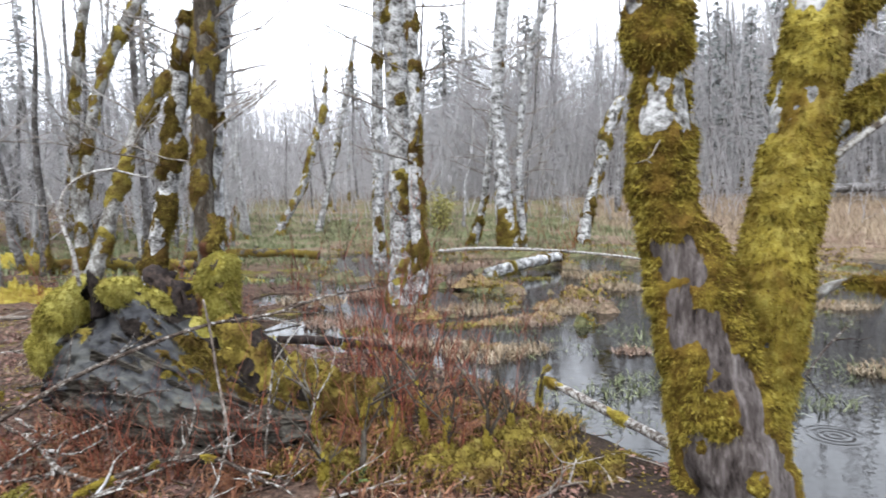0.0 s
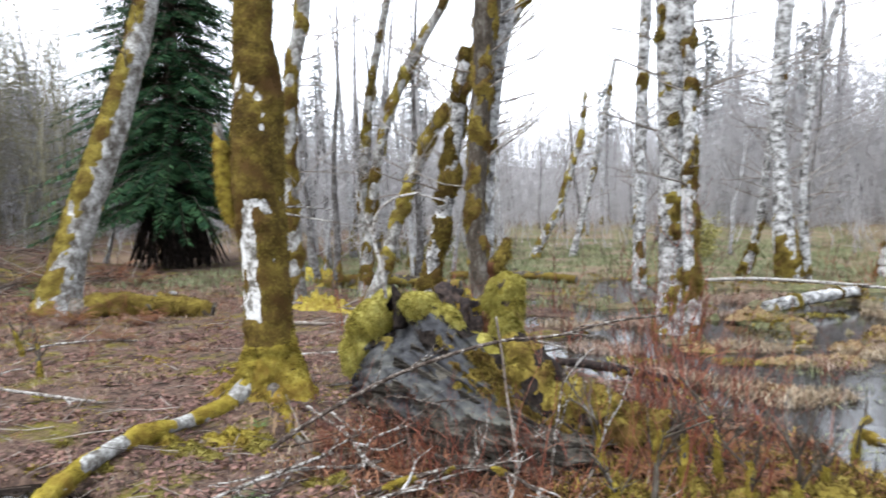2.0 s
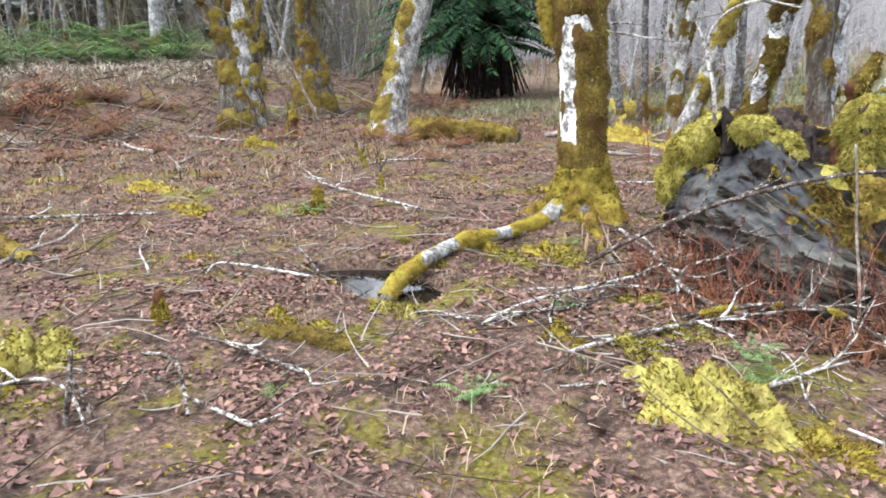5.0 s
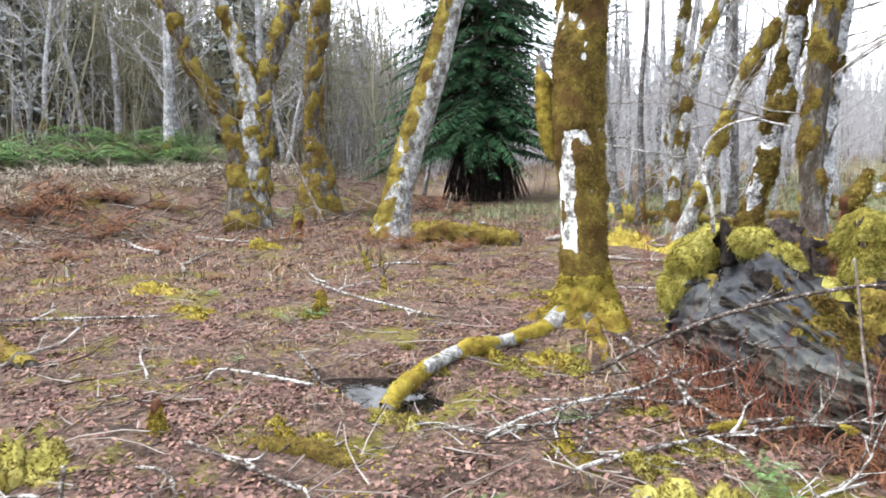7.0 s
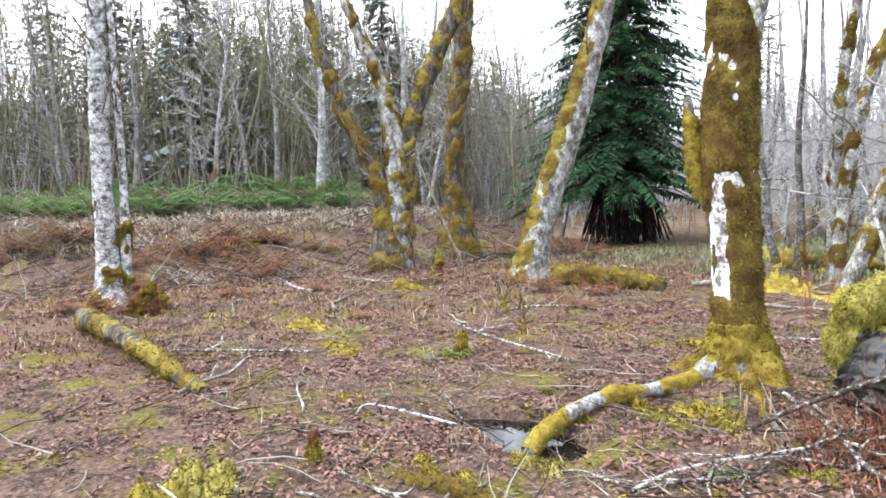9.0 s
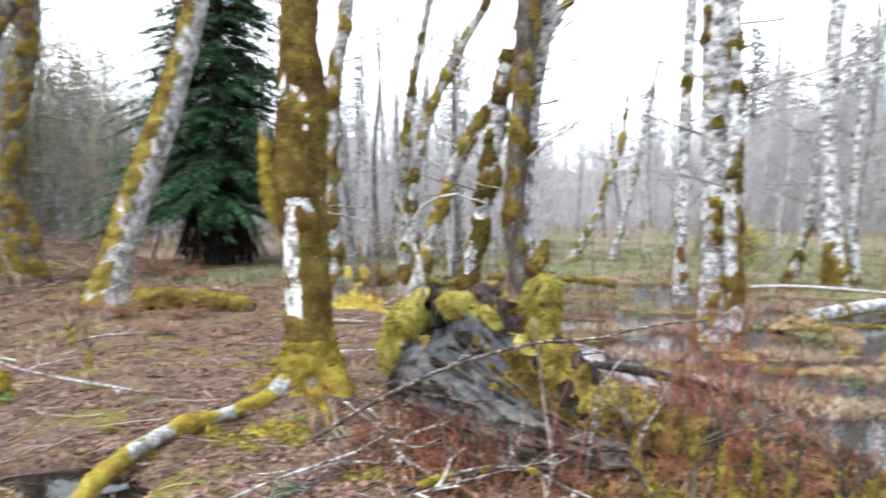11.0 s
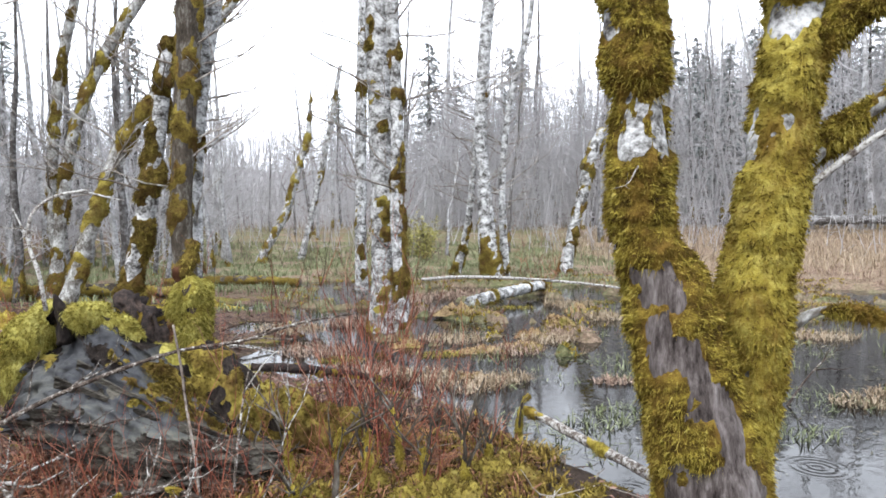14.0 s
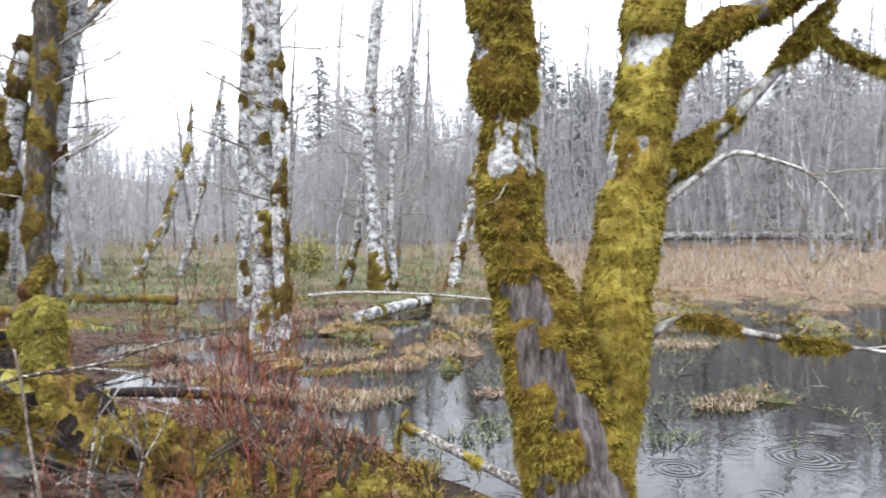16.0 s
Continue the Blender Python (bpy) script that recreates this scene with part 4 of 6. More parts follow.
def conifer(name, label, x, y, tall, wide, seed, mat, whorls, per, blade_count, skirt=True, group="", z=None):
    o = (x, y, G(x, y) if z is None else z)
    t = empty_at(name, *o)
    rng = random.Random(seed)
    V, F, _ = tube_data([(0, 0, -0.2, 0.28 * wide / 5), (0, 0, tall * 0.4, 0.17 * wide / 5), (0, 0, tall, 0.02)], 10 if skirt else 6, 0.4 if skirt else 1.6, 0.06, 3, seed)
    mesh_ob("trunk", V, F, M_DARKBARK, t)
    v, f = [], []
    st = Sticks(3)
    for w in range(whorls):
        k = w / whorls
        z0 = tall * (0.155 + 0.845 * k)
        R = wide * 0.5 * (1 - k) ** 0.75 + 0.15
        for _ in range(per):
            a = rng.uniform(0, 2 * math.pi)
            L = R * rng.uniform(0.5, 1.15)
            d0 = Vector((math.cos(a), math.sin(a), 0))
            side = Vector((-d0.y, d0.x, 0))
            zz = z0 + rng.uniform(-0.5, 0.5) * tall / whorls * 2
            tip = d0 * L + Vector((0, 0, zz - L * 0.32))
            if skirt:
                st.add([Vector((0, 0, zz)), d0 * L * 0.5 + Vector((0, 0, zz - L * 0.06)), tip], 0.02, 0.005)
            for b in range(blade_count):
                q = rng.uniform(0.2, 1.0)
                p = d0 * (L * q) + Vector((0, 0, zz - L * (0.06 * q + 0.26 * q * q)))
                s = rng.choice((-1, 1))
                ln = (0.3 + 0.5 * (1 - q) * L * 0.4) * rng.uniform(0.5, 1.1) * (0.72 if skirt else 1)
                e = p + side * (s * ln * 0.8) + d0 * ln * 0.55 + Vector((0, 0, -ln * rng.uniform(0.25, 0.7)))
                wv = (d0 * 0.7 - side * s * 0.5 + Vector((0, 0, rng.uniform(-.4, .4)))) * ln * (0.085 if skirt else 0.42)
                m = p.lerp(e, 0.5)
                i = len(v)
                v += [p, m + wv, e, m - wv]
                f.append((i, i + 1, i + 2, i + 3))
    if skirt:
        tagged(st.made("bough_spray", M_DARKBARK, t), kind="stuff")
    tagged(mesh_ob("foliage", v, f, mat, t, flat=True), kind="stuff")
    if skirt:
        sk = Sticks(3)
        for _ in range(260):
            a = rng.uniform(0, 2 * math.pi)
            d0 = Vector((math.cos(a), math.sin(a), 0))
            r = wide * 0.13 * rng.uniform(0.4, 1.2)
            sk.add([Vector((0, 0, tall * 0.2)) + d0 * r * 0.3, d0 * r * 0.8 + Vector((0, 0, tall * 0.12)), d0 * r * rng.uniform(0.9, 1.3) + side_of(d0) * rng.uniform(-.3, .3) + Vector((0, 0, rng.uniform(0.0, 0.35)))], 0.045, 0.02)
        tagged(sk.made("dead_skirt", M_BLACKROT, t, "dark drooping dead branches"), kind="stuff")
    tagged(t, label, "conifer", group)
    return t


conifer("hemlock_tree", "dense dark green conifer with drooping boughs and a bare dark skirt", -16.9, 17.2, 14.0, 8.6, 41, M_NEEDLE, 48, 15, 120)
far_fir = conifer("fir_tree", "far fir standing behind the leafless alders", -50, 36, 13.0, 6.0, 42, M_HAZENEEDLE, 20, 8, 10, False, "far firs", z=1.5)
frng = random.Random(77)
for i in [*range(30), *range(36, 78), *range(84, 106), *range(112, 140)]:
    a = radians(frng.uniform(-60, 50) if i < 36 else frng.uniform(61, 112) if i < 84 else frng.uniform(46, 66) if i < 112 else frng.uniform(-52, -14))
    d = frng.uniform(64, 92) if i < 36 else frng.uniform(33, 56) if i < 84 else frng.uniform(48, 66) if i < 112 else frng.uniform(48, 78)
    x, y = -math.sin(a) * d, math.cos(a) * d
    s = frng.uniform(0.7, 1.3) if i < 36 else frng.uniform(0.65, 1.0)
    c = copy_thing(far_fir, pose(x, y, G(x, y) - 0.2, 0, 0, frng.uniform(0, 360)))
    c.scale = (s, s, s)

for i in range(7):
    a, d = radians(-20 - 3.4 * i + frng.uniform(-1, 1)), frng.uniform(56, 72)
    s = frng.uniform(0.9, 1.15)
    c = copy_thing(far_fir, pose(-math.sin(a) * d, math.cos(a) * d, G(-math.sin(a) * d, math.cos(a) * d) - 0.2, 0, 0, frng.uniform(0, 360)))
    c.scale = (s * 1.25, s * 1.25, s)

# ---- the leafless wood behind ----
def far_alder(seed, tall, r, lean, nb, bx, by):
    rng = random.Random(seed)
    t = empty_at("alder_tree", bx, by, G(bx, by) - 0.1)
    pts = [(0, 0, -0.2, r * 1.2)]
    n = 6
    x = y = 0
    for i in range(1, n + 1):
        x += lean[0] * tall / n + rng.uniform(-.12, .12)
        y += lean[1] * tall / n + rng.uniform(-.12, .12)
        pts.append((x, y, tall * i / n, r * (1 - 0.85 * i / n)))
    V, F, _ = tube_data(pts, 7, 0.8, 0.12, 2, seed)
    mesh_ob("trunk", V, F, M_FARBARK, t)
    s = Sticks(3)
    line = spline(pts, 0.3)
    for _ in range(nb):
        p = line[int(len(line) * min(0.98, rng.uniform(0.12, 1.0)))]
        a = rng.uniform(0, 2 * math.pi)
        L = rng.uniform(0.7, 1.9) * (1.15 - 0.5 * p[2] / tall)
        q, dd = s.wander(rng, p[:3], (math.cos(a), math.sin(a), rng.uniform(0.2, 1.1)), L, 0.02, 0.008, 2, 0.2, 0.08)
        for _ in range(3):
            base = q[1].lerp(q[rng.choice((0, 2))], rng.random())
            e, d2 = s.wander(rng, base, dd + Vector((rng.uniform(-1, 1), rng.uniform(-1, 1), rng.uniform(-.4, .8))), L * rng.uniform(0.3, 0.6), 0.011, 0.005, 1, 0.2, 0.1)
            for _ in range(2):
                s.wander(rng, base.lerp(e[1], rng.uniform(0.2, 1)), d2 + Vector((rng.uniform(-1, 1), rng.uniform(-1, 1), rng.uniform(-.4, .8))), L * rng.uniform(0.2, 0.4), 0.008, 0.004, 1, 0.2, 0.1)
    tagged(s.made("crown", M_HAZETWIG, t), kind="stuff")
    rule = moss_rule(rng.uniform(-0.5, -0.2), low=0.8)
    moss_coat(pts, 9, 0.3, 0.12, 2, seed, None, rule, 0.09, t, rng, 200, 0.08, M_MOSS_DARK)
    return tagged(t, "leafless grey alder with pale bark and a mossy foot", "tree", "wood behind the swamp")


kinds = [far_alder(100 + i, [9, 10.5, 7.5, 9.5, 8.5, 11, 6.5][i], [0.13, 0.15, 0.1, 0.11, 0.13, 0.15, 0.09][i], [(0.02, 0), (-0.03, 0.02), (0.12, 0.03), (0.05, -0.04), (-0.1, 0.05), (0.0, 0.03), (0.2, 0.05)][i], 22, [-9, -2, 3, 7, 12, -14, -20][i], [27, 30, 28, 26, 24, 24, 17][i]) for i in range(7)]
wrng = random.Random(5)
placed = [(k.location.x, k.location.y) for k in kinds]


def plant(count, a0, a1, d0, d1, gap, big=1.0):
    done = tries = 0
    while done < count and tries < count * 40:
        tries += 1
        a, d = radians(wrng.uniform(a0, a1)), d0 + (d1 - d0) * wrng.random() ** 0.8
        x, y = -math.sin(a) * d, math.cos(a) * d
        deg = math.degrees(a)
        if -24 < x < -16.5 and -6 < y < 11 or 34 < deg < 56 and d < 27 or 56 <= deg < 76 and d < 21 or -14 < deg < 2 and d < 26 or 5 < deg < 17 and d < 33:
            continue
        if any((x - p) ** 2 + (y - q) ** 2 < gap * gap for p, q in placed):
            continue
        placed.append((x, y))
        k = wrng.choice(kinds)
        s = wrng.uniform(0.75, 1.25) * big * (0.72 if 0 < deg < 24 else 1)
        c = copy_thing(k, pose(x, y, G(x, y) - 0.1, wrng.uniform(-4, 4), wrng.uniform(-4, 4), wrng.uniform(0, 360)))
        c.scale = (s, s, s)
        done += 1


plant(30, -2, 34, 20, 32, 1.4)
plant(112, -48, 104, 30, 52, 1.3)
plant(30, 22, 36, 15, 28, 1.3, 0.7)
plant(26, 56, 110, 25, 38, 1.4)
plant(40, -52, -6, 38, 66, 1.6, 1.3)
plant(34, -46, 3, 44, 70, 1.6, 1.6)
plant(16, 43, 74, 34, 58, 1.4, 1.35)
plant(8, 112, 306, 14, 40, 3)


def thicket(seed, count, a0, a1, d0, d1, hi, mat, r, kids, label):
    """Many thin saplings with short side twigs."""
    rng = random.Random(seed)
    s = Sticks(3)
    for _ in range(count):
        a, d = radians(rng.uniform(a0, a1)), rng.uniform(d0, d1)
        x, y = -math.sin(a) * d, math.cos(a) * d
        L = hi * rng.uniform(0.35, 1.1)
        q, _ = s.wander(rng, (x, y, G(x, y) - 0.05), (rng.uniform(-.32, .32), rng.uniform(-.32, .32), 1), L, r, r * 0.35, 3, 0.17, 0.04)
        for _ in range(kids):
            k = rng.randrange(1, 4)
            e = q[k - 1].lerp(q[k], rng.random())
            s.wander(rng, e, (rng.uniform(-1, 1), rng.uniform(-1, 1), rng.uniform(-0.3, 0.7)), min(2.6, L * rng.uniform(0.1, 0.3)), r * 0.45, r * 0.2, 1, 0.2, 0)
    ob = s.made("thicket", mat)
    return tagged(ob, label, "thicket", kind="stuff")


thicket(61, 1500, -8, 60, 38, 70, 7.0, M_HAZETWIG, 0.026, 12, "tall tangle of leafless grey saplings behind the alders")
thicket(64, 1900, -54, 3, 38, 74, 12.0, M_HAZETWIG, 0.034, 16, "tall leafless grey wood on the slope across the pond")
thicket(65, 1050, 50, 108, 30, 56, 13.0, M_OLIVETWIG, 0.036, 14, "dense leafless brown wood behind the bank")
thicket(62, 900, -50, 104, 28, 46, 4.0, M_HAZETWIG, 0.018, 8, "leafless grey saplings under the alders")
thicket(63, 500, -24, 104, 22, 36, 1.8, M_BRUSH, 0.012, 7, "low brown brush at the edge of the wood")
thicket(67, 3600, -58, 62, 62, 108, 9.0, M_HAZETWIG, 0.045, 6, "grey leafless wood covering the far slope")
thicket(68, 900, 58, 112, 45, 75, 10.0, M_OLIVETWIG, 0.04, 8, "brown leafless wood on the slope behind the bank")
thicket(69, 620, 42, 57, 36, 62, 9.5, M_HAZETWIG, 0.03, 12, "grey leafless saplings behind the conifer")
thicket(70, 700, 57, 78, 34, 60, 15.0, M_OLIVETWIG, 0.034, 14, "tall leafless brown wood behind the maple")
thicket(66, 260, 58, 102, 13, 22, 0.8, M_BRUSH, 0.008, 5, "low dead brush along the foot of the bank")


# ---- the old log and the mossy block ----
CREST = [(-2.74, 4.34, 0.42), (-2.6, 4.24, 0.8), (-2.3, 4.14, 1.02), (-2.05, 4.12, 0.98), (-1.87, 4.13, 0.86), (-1.7, 4.16, 0.7), (-1.5, 4.19, 0.56), (-1.25, 4.26, 0.41), (-0.95, 4.36, 0.26)]
FOOT = [(-2.8, 4.6, -0.08), (-2.52, 4.36, -0.08), (-2.18, 3.96, -0.08), (-1.88, 3.75, -0.08), (-1.6, 3.64, -0.08), (-1.35, 3.6, -0.08), (-1.15, 3.62, -0.08), (-0.95, 3.74, -0.08), (-0.75, 3.92, -0.08)]


def old_log():
    o = (-2.0, 4.2, 0.0)
    t = empty_at("rotten_log", *o)
    rng = random.Random(12)
    nu, nv = 110, 60
    top = spline([(*p, 0.0) for p in CREST], 0.012)
    low = spline([(*p, 0.0) for p in FOOT], 0.012)
    V = []
    for j in range(nv + 1):
        v = j / nv
        for i in range(nu + 1):
            a = Vector(top[int((len(top) - 1) * i / nu)][:3])
            b2 = Vector(low[int((len(low) - 1) * i / nu)][:3])
            u = i / nu
            p = b2.lerp(a, v)
            layer = 5.5 * v - 2.2 * u + 0.8 * fbm(u * 3, v * 2, 3.0)
            ledge = 0.1 * (layer - math.floor(layer)) * smooth(0.75, 0.4, v)
            hollow = 0.2 * math.exp(-((u - 0.33) / 0.1) ** 2 - ((v - 0.84) / 0.13) ** 2)
            out = 0.1 * math.sin(v * math.pi) + ledge - hollow + 0.07 * fbm(u * 5, v * 4, 1.0) + 0.05 * fbm(u * 9, v * 26 + u * 12, 2.0) + 0.03 * fbm(u * 30, v * 24, 4.0)
            p = p + Vector((-0.25 if u < 0.3 else 0.1, -1, 0.15)) * out
            p.z += 0.04 * fbm(u * 16, v * 3, 8.0) * v
            V.append(p - Vector(o))
    w = nu + 1
    for drop, back2 in ((0.03, 0.2), (0.4, 0.38), (9, 0.5)):
        for i in range(w):
            p = V[nv * w + i]
            V.append(Vector((p.x + 0.08 * back2, p.y + back2, max(-0.1, p.z - drop + 0.04 * fbm(i * 0.2, back2 * 9, 1.0)))))
    dark, grey, black = [], [], []
    for j in range(nv + 3):
        for i in range(nu):
            f = (j * w + i, j * w + i + 1, (j + 1) * w + i + 1, (j + 1) * w + i)
            u, v = i / nu, j / nv
            edge = v + 0.4 * fbm(u * 4, v * 4, 9.0) - 0.3 - 0.8 * max(0, u - 0.35)
            rot = v - 0.8 - 0.9 * max(0, u - 0.42) - 0.8 * max(0, 0.2 - u) + 0.25 * fbm(u * 9, v * 7, 5.0)
            (black if rot > 0 else dark if edge > 0 else grey).append(f)
    mesh_ob("weathered_side", V, grey, M_WOOD, t, "grey weathered wood in ragged layers")
    mesh_ob("rotten_hollow", V, black, M_BLACKROT, t, "black crumbling wood under the crest")
    mesh_ob("wet_face", V, dark, M_SLATE, t, "dark wet broken wood")
    stem(t, o, [(-2.28, 4.14, 0.8, 0.06), (-2.28, 4.12, 0.98, 0.04), (-2.29, 4.1, 1.06, 0.025), (-2.31, 4.1, 1.12, 0.008)], M_BLACKROT, 6.1, 0.6, 8, 16, 0.03, name="spike")
    cushion = moss_rule(0.9)
    for pts, k, n in (([(-2.84, 4.42, 0.36, 0.05), (-2.76, 4.36, 0.5, 0.1), (-2.66, 4.3, 0.7, 0.12), (-2.52, 4.26, 0.86, 0.12), (-2.4, 4.22, 0.95, 0.1), (-2.33, 4.18, 0.96, 0.05)], 1.1, 13000),
                      ([(-2.26, 4.16, 0.98, 0.04), (-2.15, 4.16, 0.98, 0.06), (-2.02, 4.18, 0.93, 0.065), (-1.9, 4.2, 0.84, 0.055), (-1.84, 4.2, 0.78, 0.03)], 2.2, 8000),
                      ([(-1.9, 4.4, 0.66, 0.05), (-1.72, 4.36, 0.63, 0.08), (-1.55, 4.34, 0.52, 0.07), (-1.4, 4.34, 0.42, 0.03)], 3.1, 4000)):
        moss_coat(local(pts, o), 30, 0.025, 0.3, 5, k, None, cushion, 0.04, t, rng, n, 0.028, M_MOSS_GREEN)
    stem(t, o, [(-1.6, 4.2, 0.36, 0.14), (-1.35, 4.2, 0.33, 0.19), (-1.05, 4.25, 0.24, 0.19), (-0.7, 4.4, 0.14, 0.15), (-0.35, 4.6, 0.03, 0.1)], M_BLACKROT, 8.2, 0.6, 8, 36, 0.03, rule=moss_rule(0.3), thick=0.045, tufts=22000, tuft_len=0.03, moss=M_MOSS_DARK, name="log_flank")
    stem(t, o, [(-1.25, 4.75, 0.5, 0.03), (-0.9, 5.0, 0.42, 0.038), (-0.55, 5.3, 0.3, 0.03), (-0.3, 5.5, 0.2, 0.012)], M_ROT, 9.2, 0.3, 6, 12, 0.04, rule=moss_rule(-0.3), thick=0.02, tufts=400, name="loose_plank")
    keep, mv = [], []
    for j in range(nv + 1):
        for i in range(w):
            uu, vv = i / nu, j / nv
            k = 0.7 * fbm(uu * 9, vv * 6, 21.0) + 0.6 * fbm(uu * 30, vv * 18, 22.0) + 0.75 * smooth(0.4, 0.7, uu) * smooth(0.5, 0.8, vv) - 0.62
            keep.append(k > 0)
            mv.append(V[j * w + i] + Vector((0, -0.7, 0.6)) * (0.03 * min(1.0, max(-0.3, k * 4))))
    mf = [(j * w + i, j * w + i + 1, (j + 1) * w + i + 1, (j + 1) * w + i) for j in range(nv) for i in range(nu) if keep[j * w + i] or keep[(j + 1) * w + i + 1]]
    tv, tf = fuzz(mv, mf, [Vector((0, -0.8, 0.6))] * len(mv), rng, 12000, 0.032, keep)
    at = {q: n for n, q in enumerate(sorted({q for f in mf for q in f}))}
    vv2 = [mv[q] for q in at]
    tagged(mesh_ob("moss", vv2 + tv, [tuple(at[q] for q in f) for f in mf] + [tuple(q + len(vv2) for q in f) for f in tf], M_MOSS_DARK, t), kind="stuff")
    along = Vector((1.25, 0.12, -0.62)).normalized()
    up = Vector((0.35, -0.45, 0.82)).normalized()
    for k in range(26):
        uu, vv = rng.uniform(0.2, 0.95), rng.uniform(0.1, 0.8)
        p = V[int(vv * nv) * w + int(uu * nu)] + Vector((0, -0.015, 0))
        L, hh, th = rng.uniform(0.15, 0.5), rng.uniform(0.02, 0.06), rng.uniform(0.012, 0.03)
        outd = along.cross(up).normalized()
        if outd.y > 0:
            outd = -outd
        sv = []
        for m in range(6):
            q = m / 5
            c2 = p + along * L * (q - 0.3) + up * 0.015 * fbm(k * 3.1, q * 3, 1.0)
            a2 = hh * (1 - 0.8 * q) * (0.8 + 0.4 * fbm(k, q * 5, 2.0))
            sv += [c2 - up * a2, c2 - up * a2 + outd * th, c2 + up * a2 + outd * th * 0.6, c2 + up * a2]
        sf = [(m * 4 + e, m * 4 + (e + 1) % 4, m * 4 + 4 + (e + 1) % 4, m * 4 + 4 + e) for m in range(5) for e in range(4)] + [(3, 2, 1, 0), (20, 21, 22, 23)]
        mesh_ob("splinter", sv, sf, M_WOOD, t, flat=True)
    tagged(t, "big rotten log with grey layered face and bright mossy crest", "log")


def moss_block():
    o = (-1.56, 4.42, 0.35)
    t = empty_at("mossy_stump", *o)
    pts = [(-1.5, 4.42, 0.3, 0.12), (-1.54, 4.42, 0.6, 0.105), (-1.57, 4.4, 0.85, 0.09), (-1.58, 4.4, 1.05, 0.1), (-1.59, 4.4, 1.13, 0.085), (-1.61, 4.4, 1.17, 0.03)]
    stem(t, o, pts, M_ROT, 4.0, 0.45, 7, 28, 0.025, rule=lambda p, d, k: moss_rule(0.55)(p, d, k) - 1.2 * smooth(0.42, 0.24, p.z), thick=0.045, tufts=16000, tuft_len=0.034, moss=M_MOSS_GREEN, name="body")
    stem(t, o, [(-1.5, 4.38, 0.7, 0.1), (-1.38, 4.32, 0.62, 0.12), (-1.22, 4.28, 0.52, 0.1), (-1.05, 4.26, 0.4, 0.06)], M_BLACKROT, 7.0, 0.5, 6, 18, 0.03, rule=moss_rule(0.3), thick=0.035, tufts=2500, tuft_len=0.022, moss=M_MOSS_DARK, name="foot")
    tagged(t, "squat stump wholly covered in bright moss behind the log", "stump")
    o = (-1.95, 4.72, 0.0)
    t = empty_at("rotten_stump", *o)
    stem(t, o, [(-2.0, 4.75, -0.1, 0.3), (-2.0, 4.75, 0.4, 0.22), (-2.02, 4.75, 0.7, 0.18), (-2.08, 4.75, 0.88, 0.14), (-2.16, 4.75, 0.98, 0.09), (-2.24, 4.75, 1.04, 0.02)], M_ROT, 5.5, 1.0, 11, 32, 0.025, rule=moss_rule(-0.3), thick=0.03, tufts=800, name="body")
    for k, (x, z1) in enumerate(((-1.92, 0.98), (-1.85, 0.9), (-2.0, 1.0), (-1.8, 0.82))):
        stem(t, o, [(x, 4.62 + 0.03 * k, 0.5, 0.06), (x - 0.02, 4.62, 0.75, 0.045), (x - 0.06, 4.62, z1, 0.01)], M_ROT, 2.2 + k, 0.8, 9, 12, 0.03, name="shard")
    stem(t, o, [(-1.78, 4.6, 0.4, 0.06), (-1.72, 4.58, 0.9, 0.05), (-1.69, 4.56, 1.12, 0.045), (-1.66, 4.55, 1.24, 0.055), (-1.61, 4.55, 1.34, 0.035), (-1.57, 4.55, 1.44, 0.008)], M_REDROT, 5.9, 0.8, 11, 16, 0.025, rule=moss_rule(-0.25), thick=0.02, tufts=500, moss=M_MOSS_DARK, name="snag")
    tagged(t, "dark broken stump with a red rotten snag", "stump")


old_log()
moss_block()


# ---- fallen sticks ----
def stick(pts, r0, r1, mat, label, seed, name="fallen_branch", kids=0, moss=None):
    o = pts[0]
    t = empty_at(name, *o)
    n = len(pts)
    q = [(*p, r0 + (r1 - r0) * i / (n - 1)) for i, p in enumerate(pts)]
    stem(t, o, q, mat, seed, 0.12 + min(0.2, r0), 8, 9 if r0 < 0.05 else 18, 0.05, rule=moss_rule(moss) if moss is not None else None, thick=max(0.014, r0 * 0.25), tufts=int(500 + r0 * 32000), tuft_len=0.018 + r0 * 0.14, moss=M_MOSS_DARK if r0 > 0.05 else M_MOSS, name="stem")
    if kids:
        rng = random.Random(int(seed * 7))
        s = Sticks(4)
        line = spline(local(q, o), 0.06)
        for _ in range(kids):
            i = rng.randrange(len(line) // 4, len(line))
            d = Vector(line[min(i + 1, len(line) - 1)][:3] - line[i - 1][:3]).normalized()
            d = d + Vector((rng.uniform(-.8, .8), rng.uniform(-.8, .8), rng.uniform(-.3, .7)))
            s.branch(rng, line[i][:3], d, rng.uniform(0.12, 0.4), r1 * 0.9 + 0.002, 1, 2, 0.25, 0)
        tagged(s.made("twig_spray", mat, t), kind="stuff")
    return tagged(t, label, "branch")


